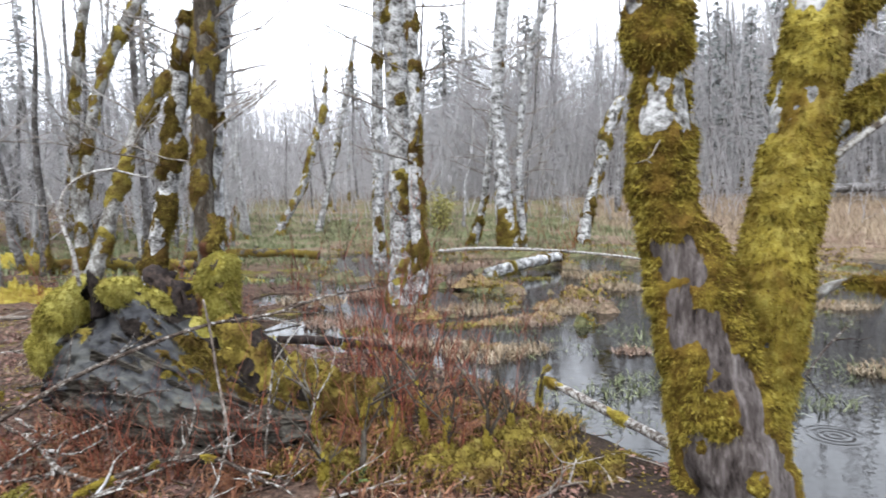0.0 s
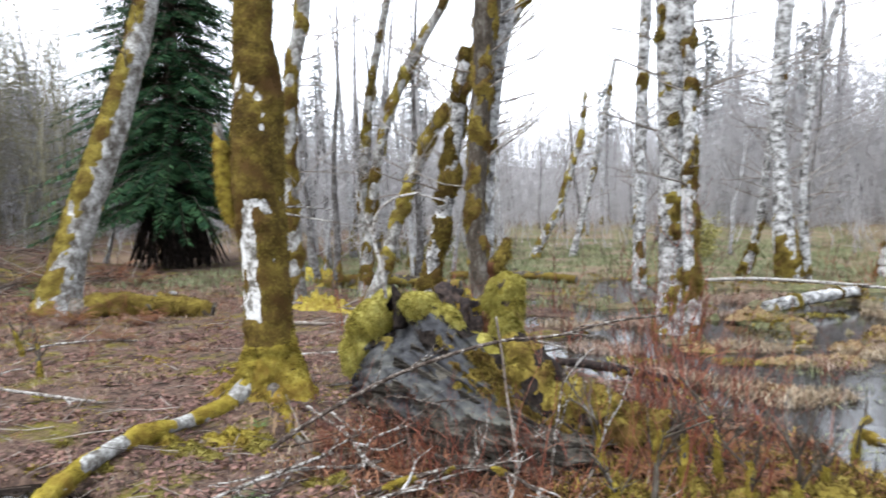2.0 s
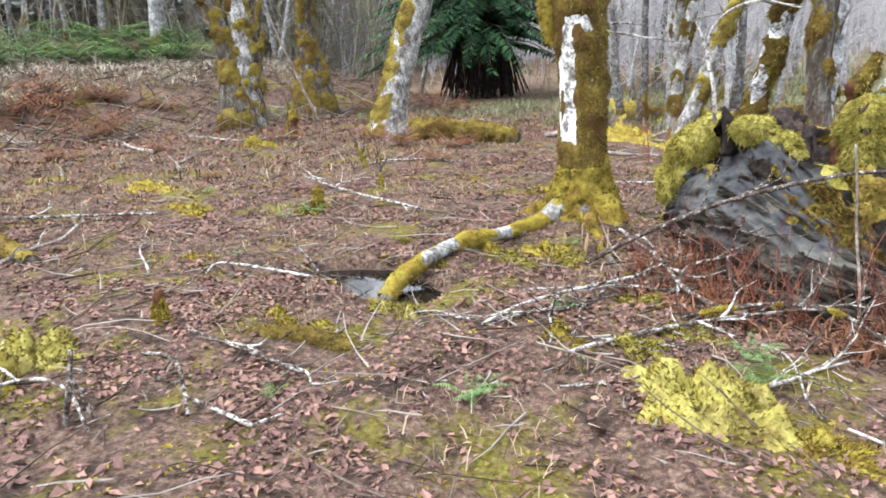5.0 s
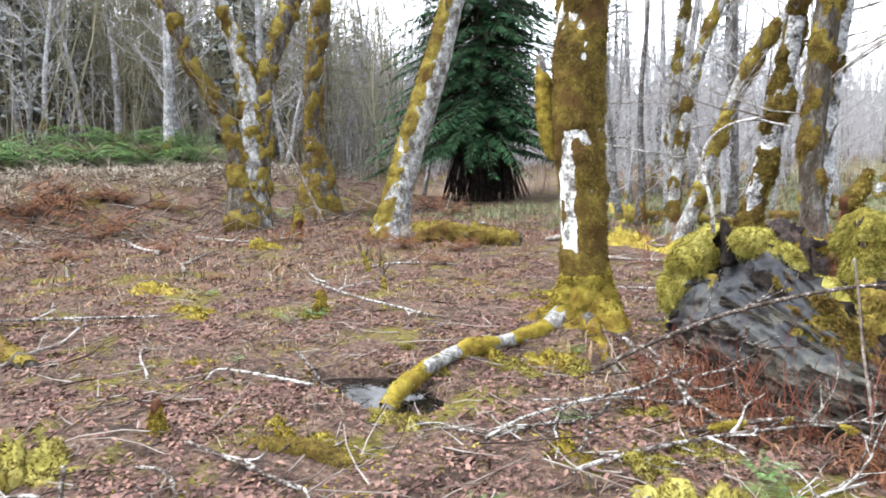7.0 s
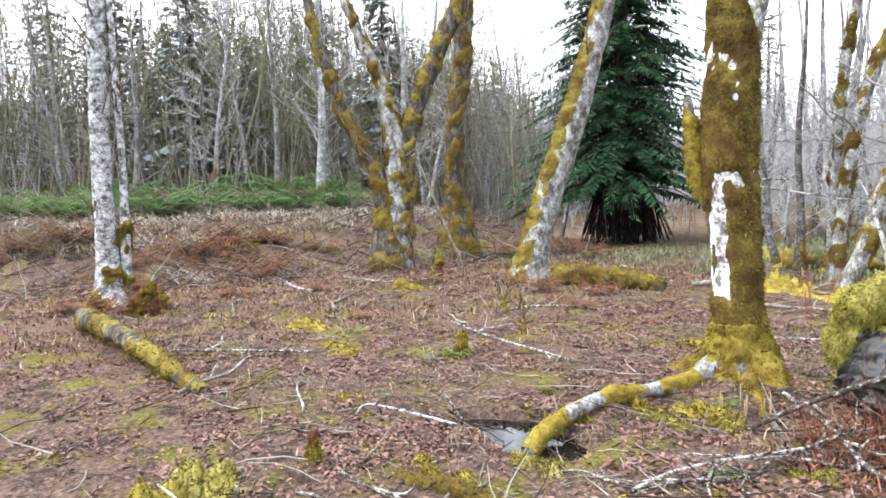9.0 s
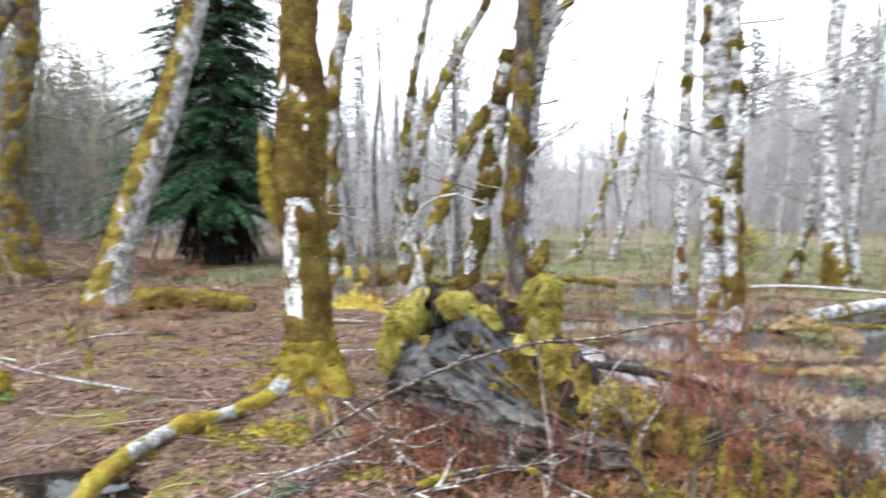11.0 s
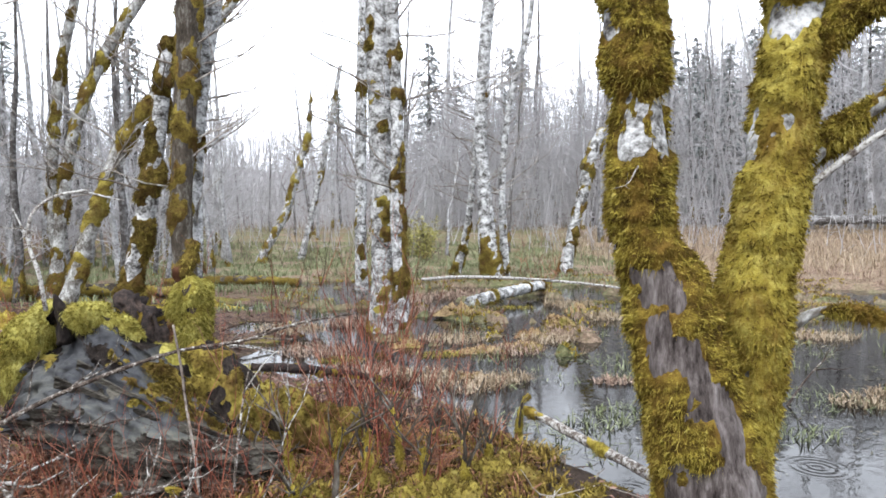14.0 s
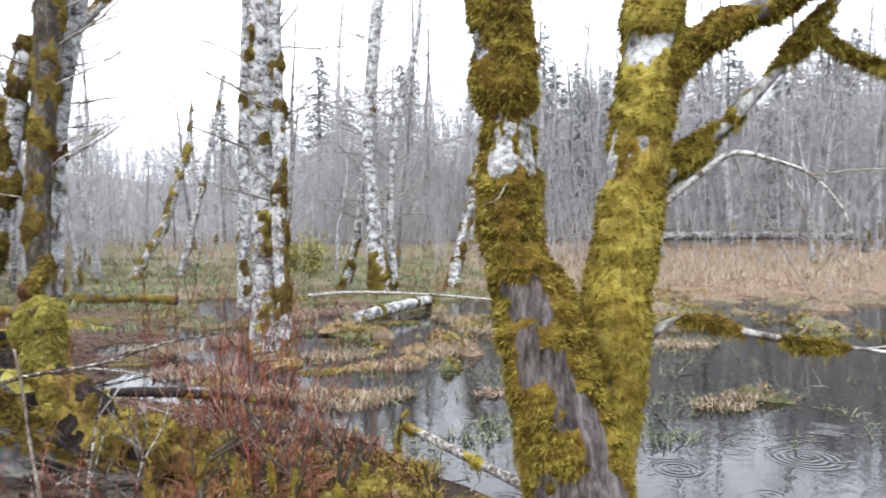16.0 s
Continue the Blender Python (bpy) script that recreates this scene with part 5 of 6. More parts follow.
W = "dead branch with pale lichen lying among the litter"
stick([(-2.62, 3.05, 0.22), (-2.34, 3.22, 0.42), (-1.94, 3.47, 0.64), (-1.44, 3.71, 0.81), (-1.04, 3.84, 0.86), (-0.72, 3.92, 0.95), (-0.4, 3.95, 1.0)], 0.016, 0.006, M_WHITESTICK, "long pale dead branch propped across the rotten log", 1.1, kids=5)
stick([(-1.03, 3.55, 0.0), (-1.0, 3.55, 0.3), (-0.96, 3.57, 0.62), (-0.93, 3.57, 0.75)], 0.009, 0.004, M_WHITESTICK, "upright pale dead twig", 1.7, "upright_twig", 3)
stick([(-1.4, 3.7, 0.98), (-1.36, 3.7, 0.73), (-1.33, 3.68, 0.52), (-1.25, 3.6, 0.2), (-1.22, 3.55, 0.02)], 0.006, 0.009, M_TWIG, "thin tan stem leaning on the log", 2.1, "upright_twig")
stick([(-2.0, 3.05, 0.02), (-1.75, 3.2, 0.1), (-1.5, 3.3, 0.16), (-1.25, 3.35, 0.15), (-1.0, 3.3, 0.06), (-0.85, 3.28, 0.0)], 0.015, 0.01, M_WHITESTICK, W, 2.6, kids=5, moss=-0.2)
stick([(-2.35, 4.07, 1.02), (-2.36, 4.03, 1.25), (-2.43, 4.05, 1.45), (-2.4, 4.05, 1.63), (-2.28, 4.1, 1.74), (-2.1, 4.16, 1.78)], 0.014, 0.008, M_WHITESTICK, "bent pale dead shoot rising from the rotten log", 3.1, "dead_shoot", 2)
stick([(0.77, 4.84, 0.14), (0.9, 4.6, 0.13), (1.05, 4.35, 0.1), (1.37, 3.54, 0.1), (1.6, 2.9, 0.04)], 0.03, 0.034, M_WHITESTICK, "pale branch slanting over the dark water", 3.8, moss=-0.25)
stick([(0.72, 4.72, -0.1), (0.72, 4.72, 0.06), (0.74, 4.74, 0.2), (0.8, 4.76, 0.27)], 0.02, 0.012, M_DARKBARK, "mossy broken twig standing at the shore", 4.2, "upright_twig", 2, 0.05)
stick([(0.67, 11.93, 0.03), (1.4, 12.9, 0.1), (2.35, 14.25, 0.12)], 0.12, 0.1, M_BIRCH, "pale fallen log lying in the swamp", 4.9, "fallen_log", 3, -0.3)
stick([(-0.3, 15.9, 0.1), (0.68, 15.4, 0.2), (2.0, 14.6, 0.22), (3.31, 14.05, 0.15), (4.2, 13.7, 0.05)], 0.045, 0.02, M_WHITESTICK, "long thin fallen trunk across the swamp", 5.3, "fallen_log", 6)
stick([(-10.7, 0.1, 0.15), (-9.3, 0.25, 0.2), (-7.6, 0.5, 0.14), (-6.05, 0.7, 0.05)], 0.13, 0.06, M_DARKBARK, "mossy fallen log reaching out from the birch", 5.9, "fallen_log", 2, 0.15)
stick([(17.5, 33, 1.3), (21, 31.5, 1.35), (26, 29.5, 1.3)], 0.22, 0.18, M_FARBARK, "bleached log on the far bank", 6.4, "fallen_log")
stick([(-9.9, 7.6, 0.12), (-9.2, 8.0, 0.2), (-8.5, 8.35, 0.17), (-7.9, 8.6, 0.06)], 0.2, 0.12, M_DARKBARK, "short mossy fallen log beside the leaning alder", 6.9, "fallen_log", 3, 0.28)
srng = random.Random(31)


def ground_stick(x, y, a, L, r, mat, label, seed, kids=2, moss=None):
    dx, dy = math.cos(a), math.sin(a)
    pts = []
    for i in range(5):
        k = i / 4 * L
        bend = 0.06 * L * math.sin(seed * 3 + i * 1.1)
        px, py = x + dx * k - dy * bend, y + dy * k + dx * bend
        pts.append((px, py, G(px, py) + r * 0.7 + 0.03 * abs(math.sin(seed + i * 2.2))))
    return stick(pts, r, r * 0.4, mat, label, seed, kids=kids, moss=moss)


for x, y, a, L, r, mt in ((-7.4, 4.3, 2.9, 1.2, 0.016, 0), (-8.2, 5.6, 0.6, 1.2, 0.018, 0), (-5.3, 6.5, 0.1, 2.1, 0.018, 0), (-9.5, 3.3, 2.6, 2.2, 0.03, 1), (-11.6, 3.6, 2.9, 2.4, 0.035, 1), (-10.2, 1.9, 2.7, 2.3, 0.025, 0), (-6.2, 0.6, 2.5, 1.4, 0.018, 1), (-5.2, 1.2, 2.7, 1.0, 0.012, 1),
                          (-12.2, 5.6, 1.2, 1.2, 0.03, 0), (-13.6, 5.2, 0.3, 2.0, 0.03, 1), (-4.0, 7.6, 0.3, 2.2, 0.03, 0), (-1.5, 2.3, 1.0, 0.8, 0.013, 0), (-0.9, 2.8, 0.6, 0.9, 0.012, 1), (0.1, 3.1, 0.2, 0.8, 0.012, 1), (2.6, 6.8, 0.9, 0.6, 0.012, 0), (3.6, 7.2, 0.2, 0.9, 0.012, 0), (-6.0, 8.2, 0.4, 2.0, 0.03, 1), (-8.0, 9.4, 0.2, 2.4, 0.05, 1)):
    ground_stick(x, y, a, L, r, M_TWIG if mt else M_WHITESTICK, "brown fallen branch on the leaf litter" if mt else W, srng.uniform(0, 9), 3, -0.3 if srng.random() < 0.25 else None)


# ---- moss mounds and hummocks ----
def mound(x, y, rx, ry, h, seed, mat, label, tufts=2200, z=None, name="moss_mound"):
    rng = random.Random(seed)
    o = (x, y, (G(x, y) if z is None else z) - 0.03)
    V, N = [], []
    nr, ns = 14, 30
    for i in range(nr + 1):
        k = i / nr
        for j in range(ns):
            a = 2 * math.pi * j / ns
            e = 1 + 0.75 * fbm(math.cos(a) * 1.3 + seed * 1.7, math.sin(a) * 1.3, 0.5)
            px, py = math.cos(a) * rx * k * e, math.sin(a) * ry * k * e
            pz = h * (1 - k * k) * (0.62 + 0.8 * fbm(px * 8 + seed, py * 8, 1.0)) - 0.02
            V.append(Vector((px, py, pz)))
            N.append(Vector((px / rx * 0.7, py / ry * 0.7, 1 - 0.6 * k)).normalized())
    F = [(i * ns + j, i * ns + (j + 1) % ns, (i + 1) * ns + (j + 1) % ns, (i + 1) * ns + j) for i in range(nr) for j in range(ns)]
    tv, tf = fuzz(V, F, N, rng, tufts, 0.035, None, 0.1)
    b = len(V)
    ob = mesh_ob(name, list(V) + tv, F + [tuple(i + b for i in f) for f in tf], mat)
    ob.location = o
    return tagged(ob, label, "moss", "moss mounds")


L1 = "low cushion of yellow-green moss on the litter"
for i, (x, y, rx, ry, h, g) in enumerate(((-11.15, 5.31, 0.42, 0.25, 0.24, 0), (-3.0, 3.55, 0.22, 0.16, 0.12, 1), (-1.42, 2.2, 0.42, 0.26, 0.26, 1), (-1.0, 2.2, 0.3, 0.2, 0.1, 0), (-3.75, 3.35, 0.25, 0.2, 0.16, 0), (-3.3, 3.6, 0.25, 0.18, 0.14, 0),
                                          (-4.9, 5.6, 0.35, 0.2, 0.12, 0), (-3.0, 5.1, 0.35, 0.22, 0.18, 0), (-2.75, 4.9, 0.25, 0.2, 0.16, 1), (-5.8, 3.9, 0.35, 0.2, 0.07, 1), (-6.1, 5.5, 0.5, 0.2, 0.07, 0), (-4.6, 3.2, 0.2, 0.14, 0.06, 1), (-5.3, 1.7, 0.3, 0.2, 0.1, 0), (-3.3, 2.1, 0.3, 0.18, 0.1, 1), (-2.3, 2.4, 0.3, 0.2, 0.1, 0),
                                          (-3.6, 1.5, 0.3, 0.2, 0.1, 0), (-4.2, 0.3, 0.4, 0.28, 0.2, 1), (-3.95, 0.0, 0.35, 0.25, 0.25, 0), (-2.24, 3.12, 0.2, 0.14, 0.12, 1), (-1.94, 2.53, 0.24, 0.16, 0.12, 1), (-3.81, 2.9, 0.16, 0.1, 0.1, 1), (-3.44, 3.26, 0.2, 0.14, 0.14, 1), (-6.1, 3.2, 0.26, 0.18, 0.1, 1), (-4.83, 5.25, 0.3, 0.18, 0.1, 0), (-2.3, 6.6, 0.35, 0.2, 0.12, 1), (0.5, 3.9, 0.4, 0.28, 0.16, 1), (0.95, 3.6, 0.3, 0.22, 0.14, 0), (0.15, 3.6, 0.3, 0.25, 0.2, 0), (-0.3, 3.7, 0.25, 0.2, 0.22, 0), (-0.6, 3.5, 0.25, 0.2, 0.2, 0), (-1.9, 2.9, 0.25, 0.18, 0.1, 1), (-7.2, 2.4, 0.4, 0.25, 0.12, 0), (-8.9, 2.6, 0.5, 0.3, 0.15, 0),
                                          (0.46, 11.1, 0.5, 0.35, 0.22, 1), (1.0, 11.2, 0.4, 0.3, 0.18, 1), (1.45, 9.2, 0.35, 0.25, 0.2, 0), (1.9, 9.8, 0.35, 0.25, 0.2, 0), (1.2, 8.6, 0.4, 0.25, 0.15, 1), (0.6, 8.2, 0.5, 0.25, 0.15, 0), (-0.3, 8.6, 0.5, 0.3, 0.15, 1), (2.6, 11.6, 0.5, 0.3, 0.2, 0), (0.43, 6.9, 0.35, 0.2, 0.12, 0), (-5.2, 9.6, 0.6, 0.4, 0.3, 0), (-6.6, 9.8, 0.6, 0.4, 0.3, 0), (-4.6, 12.5, 0.9, 0.4, 0.25, 0), (-7.6, 13.5, 1.2, 0.5, 0.3, 0), (-9.6, 14.5, 1.2, 0.5, 0.35, 0))):
    k = 0.72 if x > -3.2 and y > 6 else 1.0
    mound(x, y, rx * k, ry * k, h, 200 + i, M_MOSS_DARK if -1 < x < 1.2 and 3.3 < y < 4.2 else M_HUMMOCK if x > -3.2 and y > 6 else M_FLOORMOSS if g else M_MOSS, "low straw hummock with moss standing in the swamp" if x > -3.2 and y > 6 else L1, 3400, z=max(G(x, y), WATER_Z))


# ---- leaf litter, twigs, grass ----
def leaf_litter():
    rng = random.Random(3)
    v, f = [], []
    n = 0
    while n < 225000:
        if n < 110000:
            x, y = rng.uniform(-7.5, 1.6), rng.uniform(0.4, 7.5)
        elif n < 140000:
            x, y = rng.uniform(-10.5, -3), rng.uniform(-2.5, 2)
        else:
            x, y = rng.uniform(-22, -1), rng.uniform(-4, 15)
        if math.hypot(x, y) < 0.9 or shore_side(x, y) > -0.05:
            n += 1
            continue
        z = G(x, y)
        if fbm(x * 1.3 + 7, y * 1.3, 5.0) > 0.08 and rng.random() < 0.85 or fbm(x * 0.8 + 3, y * 2.0, 9.0) > 0.12 and rng.random() < 0.75:
            n += 1
            continue
        if z < WATER_Z + 0.01:
            n += 1
            continue
        s = rng.uniform(0.006, 0.025) * (1 if n < 140000 else 1.6 + 1.0 * (x < -12))
        a = rng.uniform(0, 6.28)
        u = Vector((math.cos(a), math.sin(a), rng.uniform(-.5, .5)))
        w = Vector((-math.sin(a), math.cos(a), rng.uniform(-.6, .6)))
        p = Vector((x, y, z + rng.uniform(0.003, 0.02)))
        i = len(v)
        lift = Vector((0, 0, s * rng.uniform(0.1, 0.6)))
        v += [p - u * s, p + w * s * 0.5 + lift, p + u * s, p - w * s * 0.5 + lift * 0.4]
        f += [(i, i + 1, i + 2), (i, i + 2, i + 3)]
        n += 1
    ob = mesh_ob("leaf_litter", v, f, M_LEAF, flat=True)
    tagged(ob, "wet brown fallen leaves covering the forest floor", "leaves", kind="stuff")
    s = Sticks(3)
    for k in range(2800):
        x, y = (rng.uniform(-12, 1.4), rng.uniform(0.5, 9)) if k < 2200 else (rng.uniform(-6.5, -1), rng.uniform(-0.8, 4))
        if shore_side(x, y) > -0.1 or math.hypot(x, y) < 0.9:
            continue
        a = rng.uniform(0, 6.28)
        s.wander(rng, (x, y, G(x, y) + 0.02), (math.cos(a), math.sin(a), rng.uniform(-.05, .12)), 0.08 + 0.6 * rng.random() ** 3, rng.uniform(0.003, 0.009), 0.002, 3, 0.25)
    tagged(s.made("twig_litter", M_LITTERTWIG), "small dead twigs strewn over the leaf litter", "twig_spray", kind="stuff")


def blades(name, label, count, spot, hi, mat, seed, lean=0.6, wide=0.004):
    rng = random.Random(seed)
    v, f = [], []
    n = tries = 0
    while n < count and tries < count * 12:
        tries += 1
        q = spot(rng)
        if q is None:
            continue
        x, y, z, s = q
        L = hi * rng.uniform(0.5, 1.2) * s
        a = rng.uniform(0, 6.28)
        d = Vector((math.cos(a) * lean * rng.random(), math.sin(a) * lean * rng.random(), 1)).normalized()
        w = Vector((-math.sin(a), math.cos(a), 0)) * wide * rng.uniform(0.6, 1.5) * max(1, s)
        p = Vector((x, y, z - 0.02))
        m = p + d * L * 0.6
        e = p + d * L + Vector((d.x, d.y, -0.6)) * L * 0.35
        i = len(v)
        v += [p - w, p + w, m + w * 0.8, m - w * 0.8, e]
        f += [(i, i + 1, i + 2, i + 3), (i + 3, i + 2, i + 4)]
        n += 1
    ob = mesh_ob(name, v, f, mat, flat=True)
    return tagged(ob, label, "grass", kind="stuff")


def swamp_spot(lo, hi, y0, y1, x0, x1, thr, size):
    def spot(rng):
        x, y = rng.uniform(x0, x1), rng.uniform(y0, y1)
        z = G(x, y)
        if not lo < z < hi or shore_side(x, y) < -0.2 or fbm(x * 1.1 + 3, y * 1.1, 2.0) < thr:
            return None
        return x, y, max(z, WATER_Z + 0.01), size
    return spot


def land_spot(x0, x1, y0, y1, thr, size, sc=0.8):
    def spot(rng):
        x, y = rng.uniform(x0, x1), rng.uniform(y0, y1)
        if fbm(x * sc + 7, y * sc, 5.0) < thr or shore_side(x, y) > 0.2 and G(x, y) < WATER_Z:
            return None
        return x, y, G(x, y), size
    return spot


leaf_litter()
blades("swamp_grass", "tan dead swamp grass on the hummocks", 30000, swamp_spot(-0.14, 0.3, 5.5, 20, -4, 14, -0.1, 1.0), 0.13, M_PINKSTRAW, 51, 1.0)
blades("water_grass", "thin green grass standing in the shallow water", 900, swamp_spot(-0.3, -0.08, 4.5, 12, 0, 9, 0.2, 1.0), 0.14, M_GRASS, 52, 0.8)
blades("bank_grass", "bleached dead grass on the far bank", 9000, land_spot(5, 32, 16, 36, -0.6, 1.6), 0.3, M_STRAW, 53, 0.9, 0.006)
blades("swamp_grass", "short green grass on the far side of the swamp", 20000, land_spot(-14, 6, 11, 32, -0.1, 1.5), 0.17, M_GRASS, 54, 0.8, 0.006)
blades("bank_grass", "bleached dead grass on the low road bank", 6000, land_spot(-24.5, -20.5, -8, 14, -0.2, 1.3), 0.15, M_PALESTRAW, 55, 2.5, 0.006)
blades("floor_grass", "sparse tan grass among the leaves", 5000, land_spot(-10, 1, 1, 10, 0.15, 1.0, 1.2), 0.13, M_STRAW, 56, 1.1, 0.003)

blades("floor_moss", "scattered tufts of yellow moss in the leaf litter", 42000, land_spot(-10, 1.3, -0.5, 9, 0.12, 1.0, 1.5), 0.04, M_MOSS, 57, 1.6, 0.012)
blades("floor_moss", "small flecks of yellow moss all over the litter", 12000, land_spot(-9, 1.3, 0.6, 8, -0.12, 1.0, 2.6), 0.035, M_FLOORMOSS, 63, 1.8, 0.011)
blades("swamp_moss", "yellow moss tufts on the hummocks", 12000, swamp_spot(-0.12, 0.3, 5.5, 18, -4, 10, 0.1, 1.2), 0.06, M_MOSS, 58, 1.3, 0.012)

blades("water_grass", "limp pale grass floating on the pond", 1500, swamp_spot(-0.4, -0.09, 4.4, 9.5, 0.5, 5, 0.12, 1.0), 0.14, M_GRASS, 60, 6.0, 0.004)


def floating_litter():
    rng = random.Random(71)
    v, f = [], []
    for _ in range(26000):
        x, y = rng.uniform(-2.5, 11), rng.uniform(2.5, 17)
        if G(x, y) > WATER_Z or fbm(x * 0.9, y * 0.9, 12.0) + 0.06 * (y - 7) < 0.05:
            continue
        s = rng.uniform(0.006, 0.018)
        a = rng.uniform(0, 6.28)
        p = Vector((x, y, WATER_Z + 0.004))
        u, w = Vector((math.cos(a), math.sin(a), 0)) * s * rng.uniform(1, 3), Vector((-math.sin(a), math.cos(a), rng.uniform(-.2, .2))) * s * 0.5
        i = len(v)
        v += [p - u, p + w, p + u, p - w]
        f.append((i, i + 1, i + 2, i + 3))
    tagged(mesh_ob("floating_litter", v, f, M_FLOAT, flat=True), "bits of dead grass and leaf floating on the water", "leaves", kind="stuff")


floating_litter()


# ---- red shrubs ----
def red_shrub(seed, n, hi, x, y, mat=None):
    rng = random.Random(seed)
    t = empty_at("red_shrub", x, y, G(x, y))
    for _ in range(n):
        s = Sticks(4)
        a = rng.uniform(0, 6.28)
        r = rng.uniform(0, 0.22)
        s.branch(rng, (math.cos(a) * r, math.sin(a) * r, -0.02), (math.cos(a) * rng.uniform(0, .5), math.sin(a) * rng.uniform(0, .5), 1), hi * rng.uniform(0.5, 1.1), rng.uniform(0.003, 0.0075), 2, 3, 0.28, 0.03, 5)
        s.made("stem", mat or M_RED, t)
    return tagged(t, "leafless shrub with thin reddish stems at the water's edge", "shrub", "red shrubs")


shrubs = [red_shrub(301, 8, 0.95, -0.3, 4.6), red_shrub(302, 7, 0.75, 0.05, 5.2), red_shrub(303, 7, 1.1, -0.75, 5.3)]
hrng = random.Random(8)
for x, y, s in ((-1.9, 3.5, 0.6), (-1.5, 3.35, 0.55), (-2.2, 3.5, 0.45), (-0.9, 3.4, 0.6), (-0.4, 3.5, 0.6), (0.0, 3.7, 0.65), (0.2, 4.9, 0.8), (-0.6, 4.75, 1.0), (-0.95, 4.4, 0.7), (-0.1, 5.7, 0.8), (0.4, 4.2, 0.6), (-0.45, 5.0, 1.1), (-0.2, 4.05, 0.6), (-0.7, 3.7, 0.6), (-1.2, 3.55, 0.5), (-1.75, 3.4, 0.5), (-2.3, 3.35, 0.5), (-0.95, 7.4, 0.9), (-2.6, 7.4, 1.0), (-6.8, 5.3, 0.6), (-8.5, 5.9, 0.6), (-5.0, 7.9, 0.8), (-3.6, 6.9, 0.8), (-10.2, 6.6, 0.6), (-2.8, 5.5, 0.5), (0.9, 7.2, 0.6), (-3.4, 8.3, 1.2), (-1.9, 8.5, 1.1), (-0.55, 9.1, 1.3), (-0.85, 9.4, 1.2), (-0.35, 9.0, 1.1), (-4.6, 10.6, 1.2), (2.6, 16.0, 1.2), (3.2, 17.2, 1.2), (2.2, 17.8, 1.2), (-2.6, 11, 1.1)):
    c = copy_thing(hrng.choice(shrubs), pose(x, y, max(G(x, y), WATER_Z), 0, 0, hrng.uniform(0, 360)))
    c.scale = (s, s, s)


# ---- ferns ----
def fern(seed, n, L, mat, label, group, x, y, rise=(0.5, 1.1)):
    rng = random.Random(seed)
    t = empty_at("fern", x, y, G(x, y))
    v, f = [], []
    for _ in range(n):
        a = rng.uniform(0, 6.28)
        d = Vector((math.cos(a), math.sin(a), 0))
        side = Vector((-d.y, d.x, 0))
        ln = L * rng.uniform(0.7, 1.15)
        up = rng.uniform(*rise)
        for k in range(16):
            q = (k + 1) / 17
            p = d * ln * q + Vector((0, 0, ln * (up * q - 1.0 * q * q)))
            w = 0.18 * ln * math.sin(math.pi * min(1, q * 0.9 + 0.15))
            for s in (-1, 1):
                i = len(v)
                e = p + side * s * w + d * w * 0.35 + Vector((0, 0, -w * 0.3))
                v += [p, p + d * 0.035 * ln, e]
                f.append((i, i + 1, i + 2))
    mesh_ob("fronds", v, f, mat, t, flat=True)
    return tagged(t, label, "fern", group)


fb = fern(401, 30, 0.75, M_FERN, "withered rust-brown fern clump", "dead ferns", -19.2, 5.6, (0.9, 1.9))
fg = fern(402, 12, 0.8, M_GFERN, "green sword fern on the far bank", "green ferns", -24.5, 6, (0.8, 1.7))
for x, y, s in ((-18.9, 3.1, 1.9), (-15.4, 3.9, 1.25), (-11.6, 0.8, 0.8), (-18.6, 1.6, 1.3), (-20.5, 0.4, 1.4), (-18.2, 6.6, 1.0), (-9.2, 7.0, 0.6), (-8.2, 7.3, 0.5), (-17.2, 8.6, 0.8), (-13.2, 12, 0.8), (-14.6, 12.6, 0.9), (-12.2, 0.1, 0.7), (-11.9, 1.3, 0.6), (-1.9, 3.35, 0.22), (-1.1, 3.3, 0.25), (-2.5, 3.6, 0.2), (-10.4, 7.4, 0.5), (-7.4, 6.2, 0.4), (-16.5, 12, 0.9), (-15.5, 10.8, 0.8), (-17.8, 3.2, 1.2), (0.1, 3.9, 0.3), (-0.5, 3.9, 0.3), (-0.1, 4.4, 0.3)):
    c = copy_thing(fb, pose(x, y, G(x, y), 0, 0, hrng.uniform(0, 360)))
    c.scale = (s, s, s)
for _ in range(110):
    x, y = hrng.uniform(-26.5, -23.2), hrng.uniform(-3, 10.5)
    s = hrng.uniform(1.2, 2.0)
    c = copy_thing(fg, pose(x, y, G(x, y), 0, 0, hrng.uniform(0, 360)))
    c.scale = (s, s, s)


# ---- mossy shoots at the shore ----
prng = random.Random(19)
for i, (x, y, hh) in enumerate(((-0.45, 3.42, 0.42), (-0.3, 3.75, 0.36), (0.05, 3.6, 0.26), (0.3, 3.75, 0.34), (-0.1, 4.0, 0.4), (0.45, 4.0, 0.2), (-0.75, 3.9, 0.4), (-0.6, 3.2, 0.2), (-7.9, 5.3, 0.4), (-6.4, 4.4, 0.35), (-12.2, 6.6, 0.7))):
    z0, lx, ly = G(x, y), prng.uniform(-.25, .25) * hh, prng.uniform(-.25, .25) * hh
    stick([(x, y, z0 - 0.05), (x + lx * 0.6, y + ly * 0.3, z0 + hh * 0.4), (x + lx * 0.5, y + ly, z0 + hh * 0.75), (x + lx * 1.4, y + ly, z0 + hh)], 0.02, 0.008, M_DARKBARK, "short mossy dead shoot standing in the litter", 7.3 + i, "mossy_shoot", 6, 0.2)


